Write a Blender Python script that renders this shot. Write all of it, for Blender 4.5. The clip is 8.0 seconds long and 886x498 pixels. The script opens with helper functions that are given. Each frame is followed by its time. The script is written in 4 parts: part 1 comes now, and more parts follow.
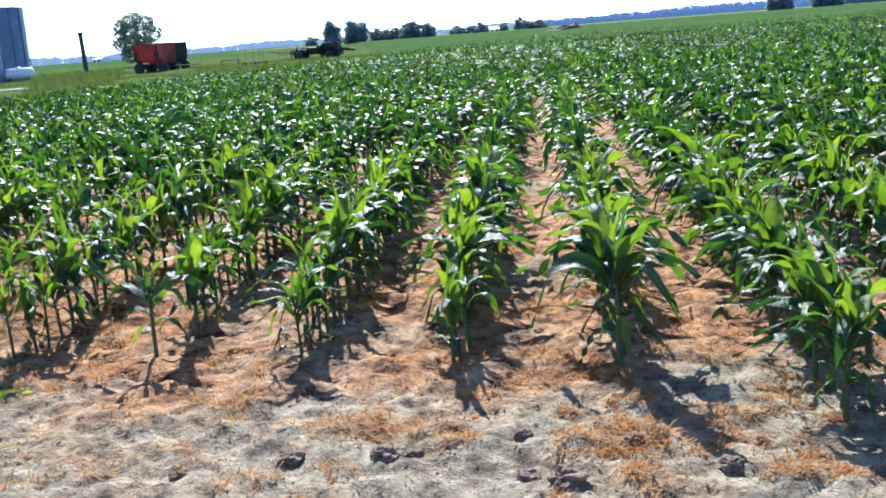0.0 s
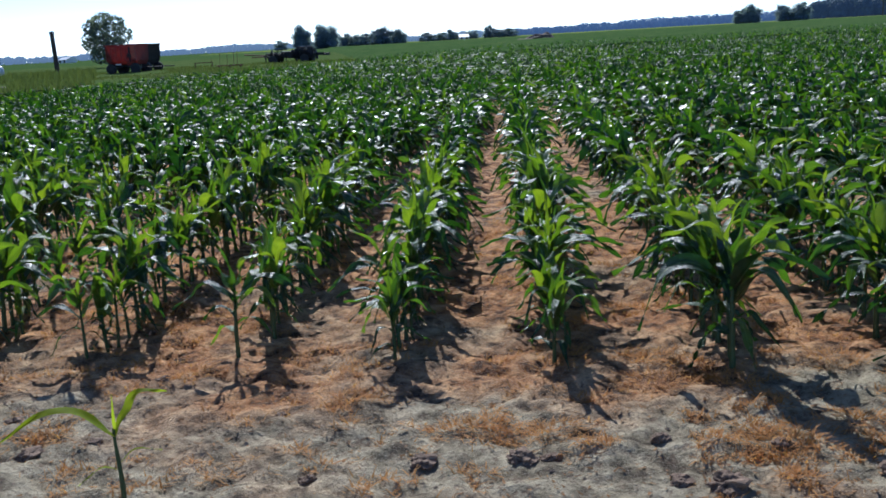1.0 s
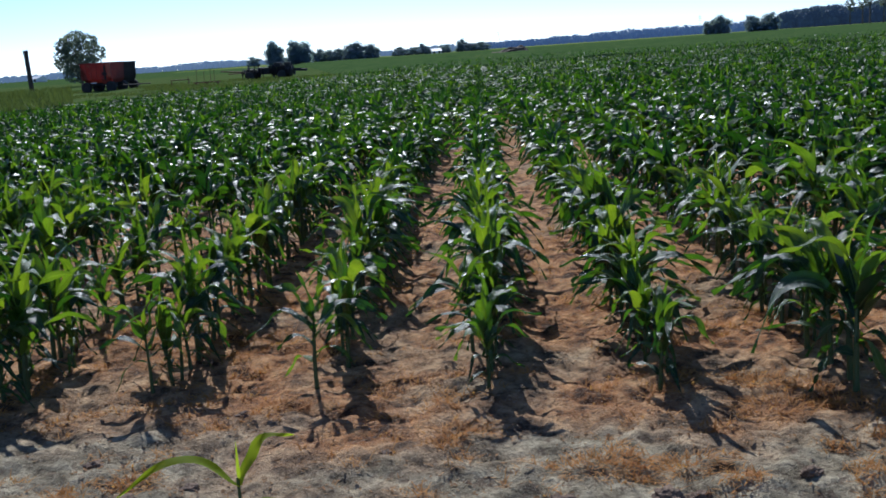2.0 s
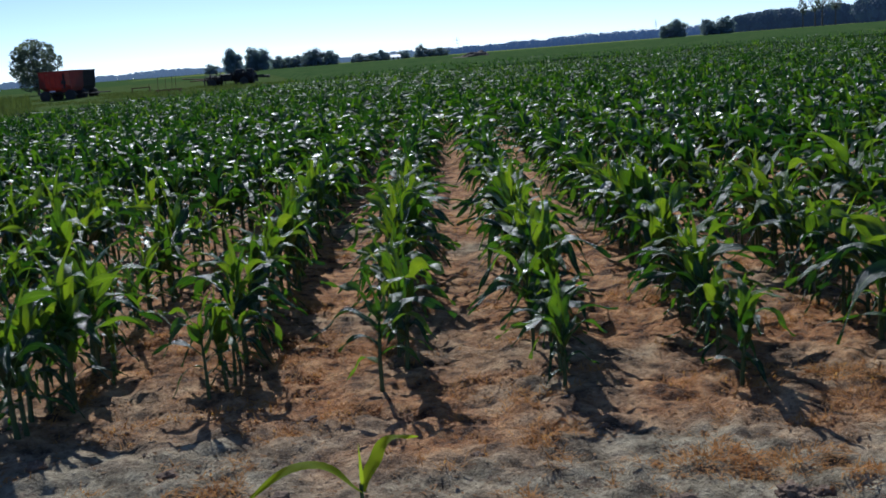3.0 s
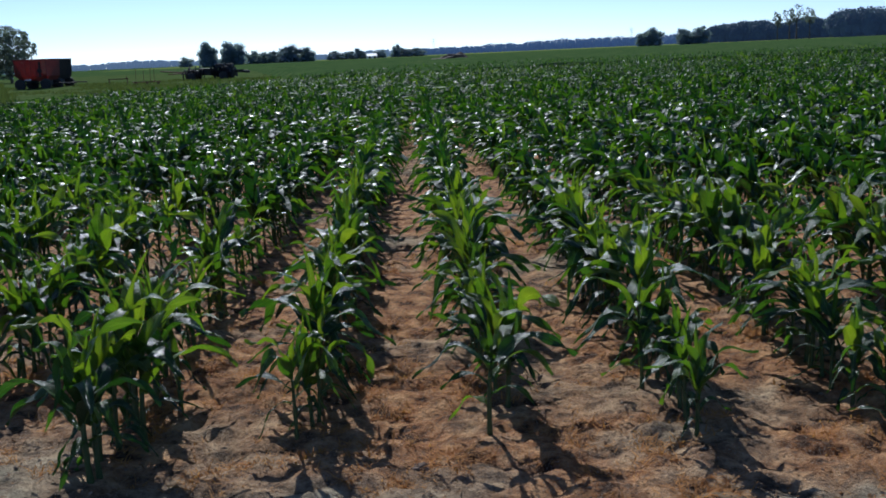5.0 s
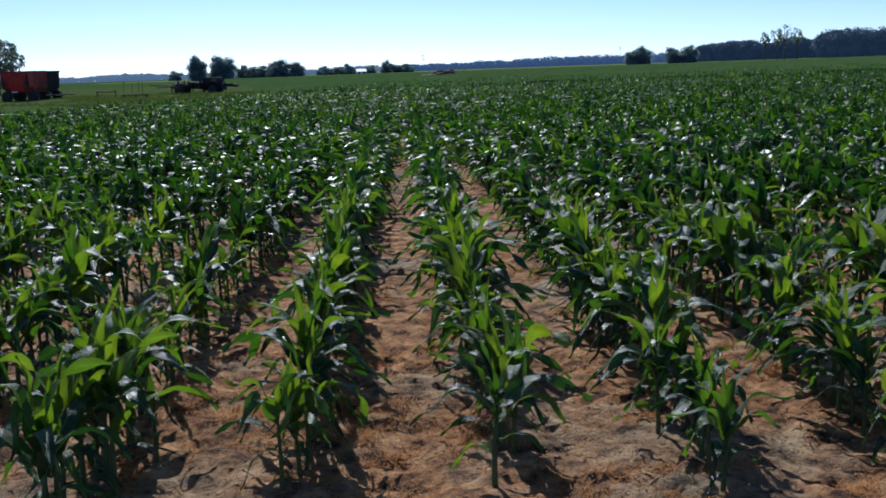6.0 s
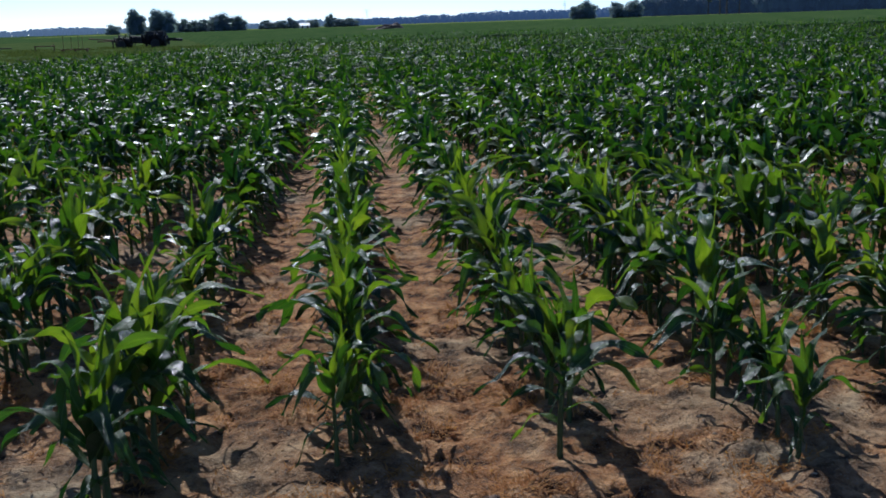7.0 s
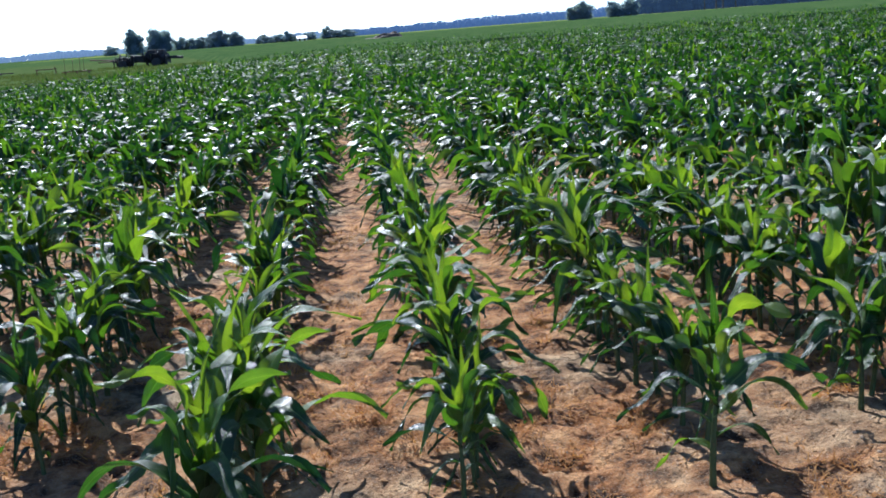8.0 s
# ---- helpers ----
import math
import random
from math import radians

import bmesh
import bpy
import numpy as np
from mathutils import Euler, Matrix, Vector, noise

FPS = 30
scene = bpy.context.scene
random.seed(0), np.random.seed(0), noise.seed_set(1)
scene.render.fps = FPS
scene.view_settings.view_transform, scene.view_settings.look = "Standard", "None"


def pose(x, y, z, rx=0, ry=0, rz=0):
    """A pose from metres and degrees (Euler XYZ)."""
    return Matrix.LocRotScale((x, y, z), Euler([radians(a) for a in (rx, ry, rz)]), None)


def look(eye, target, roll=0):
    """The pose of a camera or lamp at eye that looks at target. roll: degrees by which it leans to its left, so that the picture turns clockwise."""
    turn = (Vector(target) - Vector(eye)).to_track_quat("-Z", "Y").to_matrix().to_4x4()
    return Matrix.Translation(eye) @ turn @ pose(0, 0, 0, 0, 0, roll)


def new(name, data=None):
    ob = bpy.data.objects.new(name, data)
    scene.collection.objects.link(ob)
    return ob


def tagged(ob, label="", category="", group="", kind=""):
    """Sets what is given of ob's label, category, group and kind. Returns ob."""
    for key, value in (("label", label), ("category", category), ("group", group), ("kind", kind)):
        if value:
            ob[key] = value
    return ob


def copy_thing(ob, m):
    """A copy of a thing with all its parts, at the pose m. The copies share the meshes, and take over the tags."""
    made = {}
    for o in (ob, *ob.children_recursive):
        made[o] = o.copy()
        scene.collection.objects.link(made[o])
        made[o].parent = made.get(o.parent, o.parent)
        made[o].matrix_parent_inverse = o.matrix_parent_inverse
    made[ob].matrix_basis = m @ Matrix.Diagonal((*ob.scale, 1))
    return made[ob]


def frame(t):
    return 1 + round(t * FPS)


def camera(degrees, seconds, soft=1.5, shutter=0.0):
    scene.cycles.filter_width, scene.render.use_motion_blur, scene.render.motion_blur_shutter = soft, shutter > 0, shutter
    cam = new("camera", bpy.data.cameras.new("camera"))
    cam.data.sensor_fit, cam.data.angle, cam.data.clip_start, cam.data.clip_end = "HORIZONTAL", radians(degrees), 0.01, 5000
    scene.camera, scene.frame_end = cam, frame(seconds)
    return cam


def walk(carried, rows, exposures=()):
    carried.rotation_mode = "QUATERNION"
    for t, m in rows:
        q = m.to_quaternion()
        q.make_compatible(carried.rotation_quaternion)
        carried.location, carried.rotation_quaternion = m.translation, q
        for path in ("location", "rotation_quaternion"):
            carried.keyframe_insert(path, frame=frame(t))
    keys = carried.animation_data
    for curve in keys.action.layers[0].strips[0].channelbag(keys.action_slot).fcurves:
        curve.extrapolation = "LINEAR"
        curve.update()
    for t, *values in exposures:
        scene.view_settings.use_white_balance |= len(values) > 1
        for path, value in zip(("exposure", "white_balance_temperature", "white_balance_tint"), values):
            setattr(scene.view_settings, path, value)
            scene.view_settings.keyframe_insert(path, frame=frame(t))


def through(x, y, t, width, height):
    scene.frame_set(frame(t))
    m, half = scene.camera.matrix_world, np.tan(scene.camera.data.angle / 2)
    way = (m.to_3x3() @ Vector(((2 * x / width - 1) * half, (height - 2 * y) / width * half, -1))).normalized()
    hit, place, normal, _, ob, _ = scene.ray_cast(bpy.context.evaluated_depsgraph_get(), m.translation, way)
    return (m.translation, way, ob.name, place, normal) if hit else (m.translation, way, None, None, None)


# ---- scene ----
cam = camera(47.4, 8.0, soft=1.75)
PATH = [
    (0, (0.19, 0.052, 1.492), (-0.106, 1.986, 1.075), -4.4),
    (0.5, (-0.124, 0.076, 1.479), (-0.432, 2.017, 1.11), -2.5),
    (1, (-0.447, 0.09, 1.472), (-0.676, 2.035, 1.064), -3.3),
    (1.5, (-0.747, 0.236, 1.462), (-0.957, 2.186, 1.065), -5.3),
    (1.7, (-0.845, 0.284, 1.486), (-1.055, 2.235, 1.094), -4.6),
    (2.8, (-1.407, 0.361, 1.465), (-1.508, 2.323, 1.092), -4.1),
    (3, (-1.488, 0.421, 1.448), (-1.59, 2.382, 1.069), -4.5),
    (3.5, (-1.666, 0.603, 1.487), (-1.745, 2.562, 1.093), -3.5),
    (4, (-1.716, 0.697, 1.5), (-1.66, 2.661, 1.123), -3.1),
    (4.5, (-1.951, 0.768, 1.482), (-1.904, 2.73, 1.098), -2.7),
    (5, (-2.099, 0.834, 1.517), (-2.142, 2.797, 1.136), -2.6),
    (5.2, (-2.106, 0.896, 1.525), (-2.123, 2.862, 1.162), -3.2),
    (6.3, (-2.238, 1.267, 1.498), (-2.231, 3.237, 1.153), -1.0),
    (6.5, (-2.35, 1.297, 1.482), (-2.297, 3.268, 1.143), -0.4),
    (7, (-2.561, 1.405, 1.51), (-2.475, 3.354, 1.07), -1.9),
    (7.5, (-2.707, 1.566, 1.488), (-2.566, 3.512, 1.046), -1.9),
    (8, (-2.93, 1.801, 1.465), (-2.854, 3.753, 1.038), -4.4),
]
walk(cam, [(t, look(eye, target, roll)) for t, eye, target, roll in PATH], [
    (0.0, 1.44, 5450, 10), (0.2, 1.15, 5450, 10), (0.5, 0.88, 5430, 10), (1.0, 0.36, 5400, 10), (1.5, 0.20, 5430, 10), (3.0, -0.18, 5480, 10), (3.5, -0.24, 5480, 10),
    (4.5, -0.22, 5450, 10), (6.5, -0.14, 5430, 10), (7.0, -0.22, 5400, 10), (7.5, 0.64, 5400, 10), (8.0, 0.84, 5360, 10)])


# ---- world, sun ----
SUN_AZ, SUN_EL = -14.0, 36.0          # degrees from +y towards +x, and above the horizon
world = bpy.data.worlds.new("sky")
scene.world = world
world.use_nodes = True
wn = world.node_tree.nodes
sky = wn.new("ShaderNodeTexSky")
sky.sky_type, sky.sun_disc = "NISHITA", False
sky.sun_elevation, sky.sun_rotation = radians(SUN_EL), radians(SUN_AZ % 360)
sky.air_density, sky.dust_density, sky.ozone_density = 0.47, 0.15, 2.2
wn["Background"].inputs["Strength"].default_value = 0.126
cool = wn.new("ShaderNodeMix")
cool.data_type, cool.blend_type = "RGBA", "MULTIPLY"
cool.inputs[0].default_value, cool.inputs[7].default_value = 1.0, (1.0, 0.98, 1.0, 1)
world.node_tree.links.new(sky.outputs["Color"], cool.inputs[6])
world.node_tree.links.new(cool.outputs[2], wn["Background"].inputs["Color"])

sun = new("sun", bpy.data.lights.new("sun", "SUN"))
sun.data.energy, sun.data.angle, sun.data.color = 4.6, radians(0.55), (1.0, 0.94, 0.85)
to_sun = Vector((math.sin(radians(SUN_AZ)) * math.cos(radians(SUN_EL)), math.cos(radians(SUN_AZ)) * math.cos(radians(SUN_EL)), math.sin(radians(SUN_EL))))
sun.matrix_world = look(to_sun * 50, (0, 0, 0))


# ---- materials ----
class Mat:
    """A small wrapper round a node material with one Principled shader."""

    def __init__(self, name, rough=0.6, metal=0.0, spec=0.5):
        self.m = bpy.data.materials.new(name)
        self.m.use_nodes = True
        self.t = self.m.node_tree
        self.b = self.t.nodes["Principled BSDF"]
        self.b.inputs["Roughness"].default_value = rough
        self.b.inputs["Metallic"].default_value = metal
        self.b.inputs["Specular IOR Level"].default_value = spec

    def node(self, kind, **values):
        n = self.t.nodes.new(kind)
        for key, v in values.items():
            n.inputs[key.replace("_", " ")].default_value = v
        return n

    def link(self, a, b):
        self.t.links.new(a, b)

    def place(self, scale=(1, 1, 1)):
        c = self.node("ShaderNodeTexCoord")
        mp = self.node("ShaderNodeMapping", Scale=scale)
        self.link(c.outputs["Object"], mp.inputs["Vector"])
        return mp.outputs["Vector"]

    def noise(self, scale, detail=4.0, rough=0.55, vec=None):
        n = self.node("ShaderNodeTexNoise", Scale=scale, Detail=detail, Roughness=rough)
        if vec:
            self.link(vec, n.inputs["Vector"])
        return n.outputs["Fac"]

    def ramp(self, fac, stops):
        r = self.node("ShaderNodeValToRGB")
        e = r.color_ramp.elements
        while len(e) < len(stops):
            e.new(0.5)
        for el, (p, c) in zip(e, stops):
            el.position, el.color = p, (*c, 1) if len(c) == 3 else c
        self.link(fac, r.inputs["Fac"])
        return r.outputs["Color"]

    def mix(self, fac, a, b, mode="MIX"):
        n = self.t.nodes.new("ShaderNodeMix")
        n.data_type, n.blend_type = "RGBA", mode
        for sock, v in ((n.inputs[0], fac), (n.inputs[6], a), (n.inputs[7], b)):
            if isinstance(v, (int, float)):
                sock.default_value = v
            elif isinstance(v, tuple):
                sock.default_value = (*v, 1)
            else:
                self.link(v, sock)
        return n.outputs[2]

    def math(self, op, a, b=0.0):
        n = self.t.nodes.new("ShaderNodeMath")
        n.operation = op
        for sock, v in zip(n.inputs, (a, b)):
            if isinstance(v, (int, float)):
                sock.default_value = v
            else:
                self.link(v, sock)
        return n.outputs[0]

    def colour(self, c):
        if isinstance(c, tuple):
            self.b.inputs["Base Color"].default_value = (*c, 1)
        else:
            self.link(c, self.b.inputs["Base Color"])

    def bump(self, height, strength=0.4, distance=0.01):
        n = self.node("ShaderNodeBump", Strength=strength, Distance=distance)
        self.link(height, n.inputs["Height"])
        self.link(n.outputs["Normal"], self.b.inputs["Normal"])

    def chance(self):
        """A random number for each object and each loose piece of a mesh."""
        o = self.node("ShaderNodeObjectInfo").outputs["Random"]
        g = self.node("ShaderNodeNewGeometry").outputs["Random Per Island"]
        return self.math("FRACT", self.math("ADD", o, g))


def soil_material():
    k = Mat("sandy_soil", rough=0.95, spec=0.15)
    v = k.place()
    big, mid, fine = k.noise(0.9, 3, vec=v), k.noise(7, 6, 0.65, vec=v), k.noise(70, 5, 0.7, vec=v)
    # Mottled soil; hollows of the bump noise are darkened in the colour too.
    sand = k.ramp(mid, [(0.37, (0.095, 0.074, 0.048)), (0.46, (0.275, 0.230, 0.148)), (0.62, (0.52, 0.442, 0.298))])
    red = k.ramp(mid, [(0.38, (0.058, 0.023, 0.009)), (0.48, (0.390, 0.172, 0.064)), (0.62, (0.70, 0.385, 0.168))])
    sep = k.node("ShaderNodeSeparateXYZ")
    k.link(v, sep.inputs[0])
    inner = k.math("MULTIPLY", k.math("SUBTRACT", sep.outputs[1], 4.25), 0.22)
    n = k.node("ShaderNodeClamp", Min=-0.13, Max=0.12)
    k.link(inner, n.inputs["Value"])
    where = k.ramp(k.math("ADD", big, n.outputs[0]), [(0.40, (0, 0, 0)), (0.63, (1, 1, 1))])
    c = k.mix(where, sand, red)
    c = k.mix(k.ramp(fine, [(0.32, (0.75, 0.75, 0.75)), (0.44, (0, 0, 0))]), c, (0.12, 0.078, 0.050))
    grit = k.noise(190, 3, 0.7, vec=v)
    c = k.mix(k.ramp(grit, [(0.58, (0, 0, 0)), (0.68, (1, 1, 1))]), c, (0.50, 0.43, 0.33))
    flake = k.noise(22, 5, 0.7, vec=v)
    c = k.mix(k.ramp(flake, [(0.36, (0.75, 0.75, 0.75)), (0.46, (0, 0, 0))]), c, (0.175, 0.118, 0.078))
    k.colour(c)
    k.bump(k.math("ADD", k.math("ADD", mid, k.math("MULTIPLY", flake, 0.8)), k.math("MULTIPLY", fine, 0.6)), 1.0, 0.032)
    return k.m


def leaf_material(name, ribbed, lo=0.27, young=False, spec=0.42, dull=0.10):
    k = Mat(name, rough=0.30, spec=spec)
    r = k.chance()
    v = k.place()
    if young:
        c = k.ramp(r, [(0.0, (0.030, 0.075, 0.020)), (0.6, (0.048, 0.108, 0.022)), (1.0, (0.085, 0.155, 0.026))])
    else:
        c = k.ramp(r, [(0.0, (0.007, 0.030, 0.011)), (0.5, (0.013, 0.048, 0.013)), (0.8, (0.030, 0.080, 0.014)), (1.0, (0.062, 0.122, 0.016))])
    c = k.mix(k.math("MULTIPLY", k.noise(9, 3, vec=v), 0.35), c, (0.010, 0.038, 0.013))
    if ribbed:
        uv = k.node("ShaderNodeSeparateXYZ")
        k.link(k.node("ShaderNodeUVMap").outputs["UV"], uv.inputs[0])
        off = k.math("ABSOLUTE", k.math("SUBTRACT", uv.outputs[0], 0.5))
        rib = k.math("LESS_THAN", off, 0.045)
        c = k.mix(k.math("MULTIPLY", rib, 0.65), c, (0.20, 0.30, 0.09))
        streak = k.node("ShaderNodeMapping", Scale=(30, 2.2, 1))
        k.link(k.node("ShaderNodeUVMap").outputs["UV"], streak.inputs["Vector"])
        veins = k.noise(1.0, 3, vec=streak.outputs[0])
        k.bump(k.math("ADD", veins, k.math("MULTIPLY", k.noise(20, 4, vec=v), 1.6)), 0.7, 0.010)
    else:
        veins = k.noise(26, 3, vec=v)
        k.bump(veins, 0.7, 0.016)
    k.colour(c)
    gloss = k.ramp(k.noise(14, 3, vec=v), [(0.3, (lo,) * 3), (0.7, (lo + 0.20,) * 3)])
    waxy = k.ramp(k.math("FRACT", k.math("MULTIPLY", r, 7.31)), [(0.45, (0, 0, 0)), (0.75, (1, 1, 1))])
    k.link(k.mix(waxy, k.mix(1.0, gloss, (dull,) * 3, "ADD"), gloss), k.b.inputs["Roughness"])
    tr = k.node("ShaderNodeBsdfTranslucent")
    glow = [(0.0, (0.14, 0.32, 0.010)), (0.5, (0.34, 0.56, 0.012)), (1.0, (0.56, 0.74, 0.014))] if young else [(0.0, (0.026, 0.095, 0.006)), (0.5, (0.078, 0.225, 0.008)), (0.8, (0.20, 0.43, 0.010)), (1.0, (0.41, 0.65, 0.014))]
    veil = k.ramp(k.noise(11, 4, 0.65, vec=v), [(0.30, (0.50, 0.60, 0.5)), (0.68, (1, 1, 1))])
    lit = k.mix(1.0, k.ramp(r, glow), veil, "MULTIPLY")
    k.link(k.mix(1.0, lit, k.ramp(veins, [(0.35, (0.68, 0.76, 0.6)), (0.60, (1, 1, 1))]), "MULTIPLY"), tr.inputs["Color"])
    mx = k.node("ShaderNodeMixShader", Fac=0.30)
    k.link(k.b.outputs[0], mx.inputs[1])
    k.link(tr.outputs[0], mx.inputs[2])
    k.link(mx.outputs[0], k.t.nodes["Material Output"].inputs["Surface"])
    return k.m


def two_tone(name, a, b, scale=3.0, rough=0.7, metal=0.0, c=None, fine=40.0, bump=0.2, spec=0.5):
    k = Mat(name, rough=rough, metal=metal, spec=spec)
    v = k.place()
    col = k.ramp(k.noise(scale, 5, 0.6, vec=v), [(0.35, a), (0.65, b)])
    if c:
        col = k.mix(k.ramp(k.noise(scale * 2.7, 6, 0.7, vec=v), [(0.56, (0, 0, 0)), (0.66, (1, 1, 1))]), col, c)
    k.colour(col)
    k.bump(k.noise(fine, 4, vec=v), bump, 0.01)
    return k.m


def foliage_material(name, dark, light, through=0.25):
    k = Mat(name, rough=0.75, spec=0.1)
    r = k.chance()
    k.colour(k.ramp(r, [(0.0, dark), (1.0, light)]))
    tr = k.node("ShaderNodeBsdfTranslucent")
    tr.inputs["Color"].default_value = (light[0] * 2, light[1] * 2, light[2] * 1.2, 1)
    mx = k.node("ShaderNodeMixShader", Fac=through)
    k.link(k.b.outputs[0], mx.inputs[1])
    k.link(tr.outputs[0], mx.inputs[2])
    k.link(mx.outputs[0], k.t.nodes["Material Output"].inputs["Surface"])
    return k.m


SOIL = soil_material()
LEAF = leaf_material("corn_leaf", True, 0.24, spec=0.64, dull=0.06)
WHORL = leaf_material("corn_whorl_leaf", True, 0.25, True, spec=0.45)
YOUNG = foliage_material("young_corn_leaf", (0.12, 0.18, 0.012), (0.21, 0.27, 0.016), 0.55)
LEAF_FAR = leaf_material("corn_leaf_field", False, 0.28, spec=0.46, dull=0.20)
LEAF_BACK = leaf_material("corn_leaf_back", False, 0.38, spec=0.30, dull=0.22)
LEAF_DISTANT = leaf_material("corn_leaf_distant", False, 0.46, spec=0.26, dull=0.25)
STALK = two_tone("corn_stalk", (0.028, 0.060, 0.016), (0.058, 0.095, 0.026), 8, 0.55, c=(0.12, 0.075, 0.04))
STRAW = foliage_material("dead_weed", (0.25, 0.115, 0.040), (0.52, 0.285, 0.110), 0.3)
SCRAP = foliage_material("dead_leaf_scrap", (0.10, 0.052, 0.026), (0.36, 0.20, 0.09), 0.2)
CLOD = two_tone("soil_clod", (0.11, 0.068, 0.043), (0.27, 0.18, 0.115), 25, 0.95, fine=90, bump=0.6)
CRUMB = two_tone("soil_crumb", (0.20, 0.13, 0.08), (0.42, 0.31, 0.20), 6, 0.95, fine=120, bump=0.4)
GRASS = foliage_material("rough_grass", (0.040, 0.078, 0.020), (0.098, 0.130, 0.042), 0.22)
CROP = two_tone("far_crop", (0.046, 0.090, 0.030), (0.078, 0.124, 0.042), 0.25, 1.0, c=(0.105, 0.140, 0.048), fine=2.5, bump=0.8, spec=0.0)
# Blue haze of distance is mixed into these tree leaf colours.
HAZED_OPEN = foliage_material("hazed_open_tree_leaf", (0.085, 0.115, 0.130), (0.14, 0.170, 0.170), 0.40)
HAZED_TREE = foliage_material("hazed_tree_leaf", (0.115, 0.158, 0.220), (0.155, 0.205, 0.270), 0.42)
# Far woods: haze in the base colours; the line towards the sun gets more.
WOOD_HAZE = foliage_material("far_wood_haze_leaf", (0.05, 0.085, 0.105), (0.07, 0.11, 0.14), 0.1)
WOOD_SUN_HAZE = foliage_material("sunward_haze_leaf", (0.06, 0.09, 0.105), (0.08, 0.115, 0.14), 0.1)
WOOD_DIM_HAZE = foliage_material("far_dim_haze_leaf", (0.045, 0.070, 0.095), (0.075, 0.105, 0.130), 0.2)
# A bluish glow adds painted haze to the woods, which give no light.
for m, glow, strength in ((WOOD_DIM_HAZE, (0.10, 0.17, 0.32, 1), 0.13), (WOOD_HAZE, (0.13, 0.22, 0.46, 1), 0.33), (WOOD_SUN_HAZE, (0.26, 0.37, 0.56, 1), 0.42)):
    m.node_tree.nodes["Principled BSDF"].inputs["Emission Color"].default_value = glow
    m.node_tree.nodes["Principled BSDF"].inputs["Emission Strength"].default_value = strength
BARK = two_tone("bark", (0.09, 0.07, 0.05), (0.17, 0.14, 0.11), 4, 0.9)
RED = two_tone("faded_red_paint", (0.20, 0.024, 0.020), (0.27, 0.045, 0.03), 1.2, 0.6, c=(0.20, 0.07, 0.045))
ORANGE = two_tone("orange_red_paint", (0.36, 0.055, 0.026), (0.42, 0.085, 0.036), 1.5, 0.5, c=(0.3, 0.10, 0.05))
DARK = two_tone("dark_iron", (0.012, 0.012, 0.015), (0.03, 0.027, 0.028), 3, 0.75, 0.0, c=(0.07, 0.035, 0.022))
RUST = two_tone("rusty_iron", (0.13, 0.06, 0.035), (0.22, 0.11, 0.06), 5, 0.8, 0.2)
RUBBER = two_tone("tyre_rubber", (0.018, 0.018, 0.02), (0.04, 0.04, 0.04), 6, 0.85)
# Steel bluer than its own blue-grey, the haze of distance in the colour.
HAZED_STEEL = two_tone("hazed_blue_steel", (0.10, 0.15, 0.25), (0.16, 0.22, 0.33), 0.8, 0.5, 0.4)
WHITE = two_tone("white_paint", (0.72, 0.73, 0.74), (0.82, 0.82, 0.80), 2, 0.4)
POSTWOOD = two_tone("creosoted_wood", (0.035, 0.028, 0.024), (0.08, 0.06, 0.045), 6, 0.85)


# ---- builders ----
def mesh_of(name, verts, faces, materials, smooth=True, uv=None, index=None):
    """A mesh from arrays; faces all with the same number of corners."""
    verts, faces = np.asarray(verts, np.float32), np.asarray(faces, np.int32)
    me = bpy.data.meshes.new(name)
    n, w = faces.shape
    me.vertices.add(len(verts))
    me.vertices.foreach_set("co", verts.ravel())
    me.loops.add(n * w)
    me.loops.foreach_set("vertex_index", faces.ravel())
    me.polygons.add(n)
    me.polygons.foreach_set("loop_start", np.arange(0, n * w, w, dtype=np.int32))
    me.polygons.foreach_set("loop_total", np.full(n, w, np.int32))
    me.polygons.foreach_set("use_smooth", np.full(n, smooth, bool))
    for m in materials:
        me.materials.append(m)
    if index is not None:
        me.polygons.foreach_set("material_index", np.asarray(index, np.int32))
    if uv is not None:
        layer = me.uv_layers.new(name="UVMap")
        layer.data.foreach_set("uv", np.asarray(uv, np.float32)[faces.ravel()].ravel())
    me.update(calc_edges=True)
    return me


def part(name, bm, material, parent, label="", smooth=False):
    me = bpy.data.meshes.new(name)
    bm.to_mesh(me)
    bm.free()
    me.materials.append(material)
    if smooth:
        me.polygons.foreach_set("use_smooth", np.full(len(me.polygons), True))
    ob = new(name, me)
    ob.parent = parent
    return tagged(ob, label)


def thing(name, m, label, category, group=""):
    ob = new(name)
    ob.empty_display_size = 0.2
    ob.matrix_world = m
    return tagged(ob, label, category, group)


def box(bm, size, at=(0, 0, 0), rot=(0, 0, 0), bevel=0.0):
    r = bmesh.ops.create_cube(bm, size=1, matrix=pose(*at, *rot) @ Matrix.Diagonal((*size, 1)))
    if bevel:
        edges = list({e for v in r["verts"] for e in v.link_edges})
        bmesh.ops.bevel(bm, geom=edges, offset=bevel, segments=2, affect="EDGES", profile=0.5)
    return bm


def rod(bm, a, b, r1, r2=None, sides=8):
    a, b = Vector(a), Vector(b)
    d = b - a
    m = Matrix.Translation((a + b) / 2) @ d.to_track_quat("Z", "Y").to_matrix().to_4x4()
    bmesh.ops.create_cone(bm, cap_ends=True, segments=sides, radius1=r1, radius2=r1 if r2 is None else r2, depth=d.length, matrix=m)
    return bm


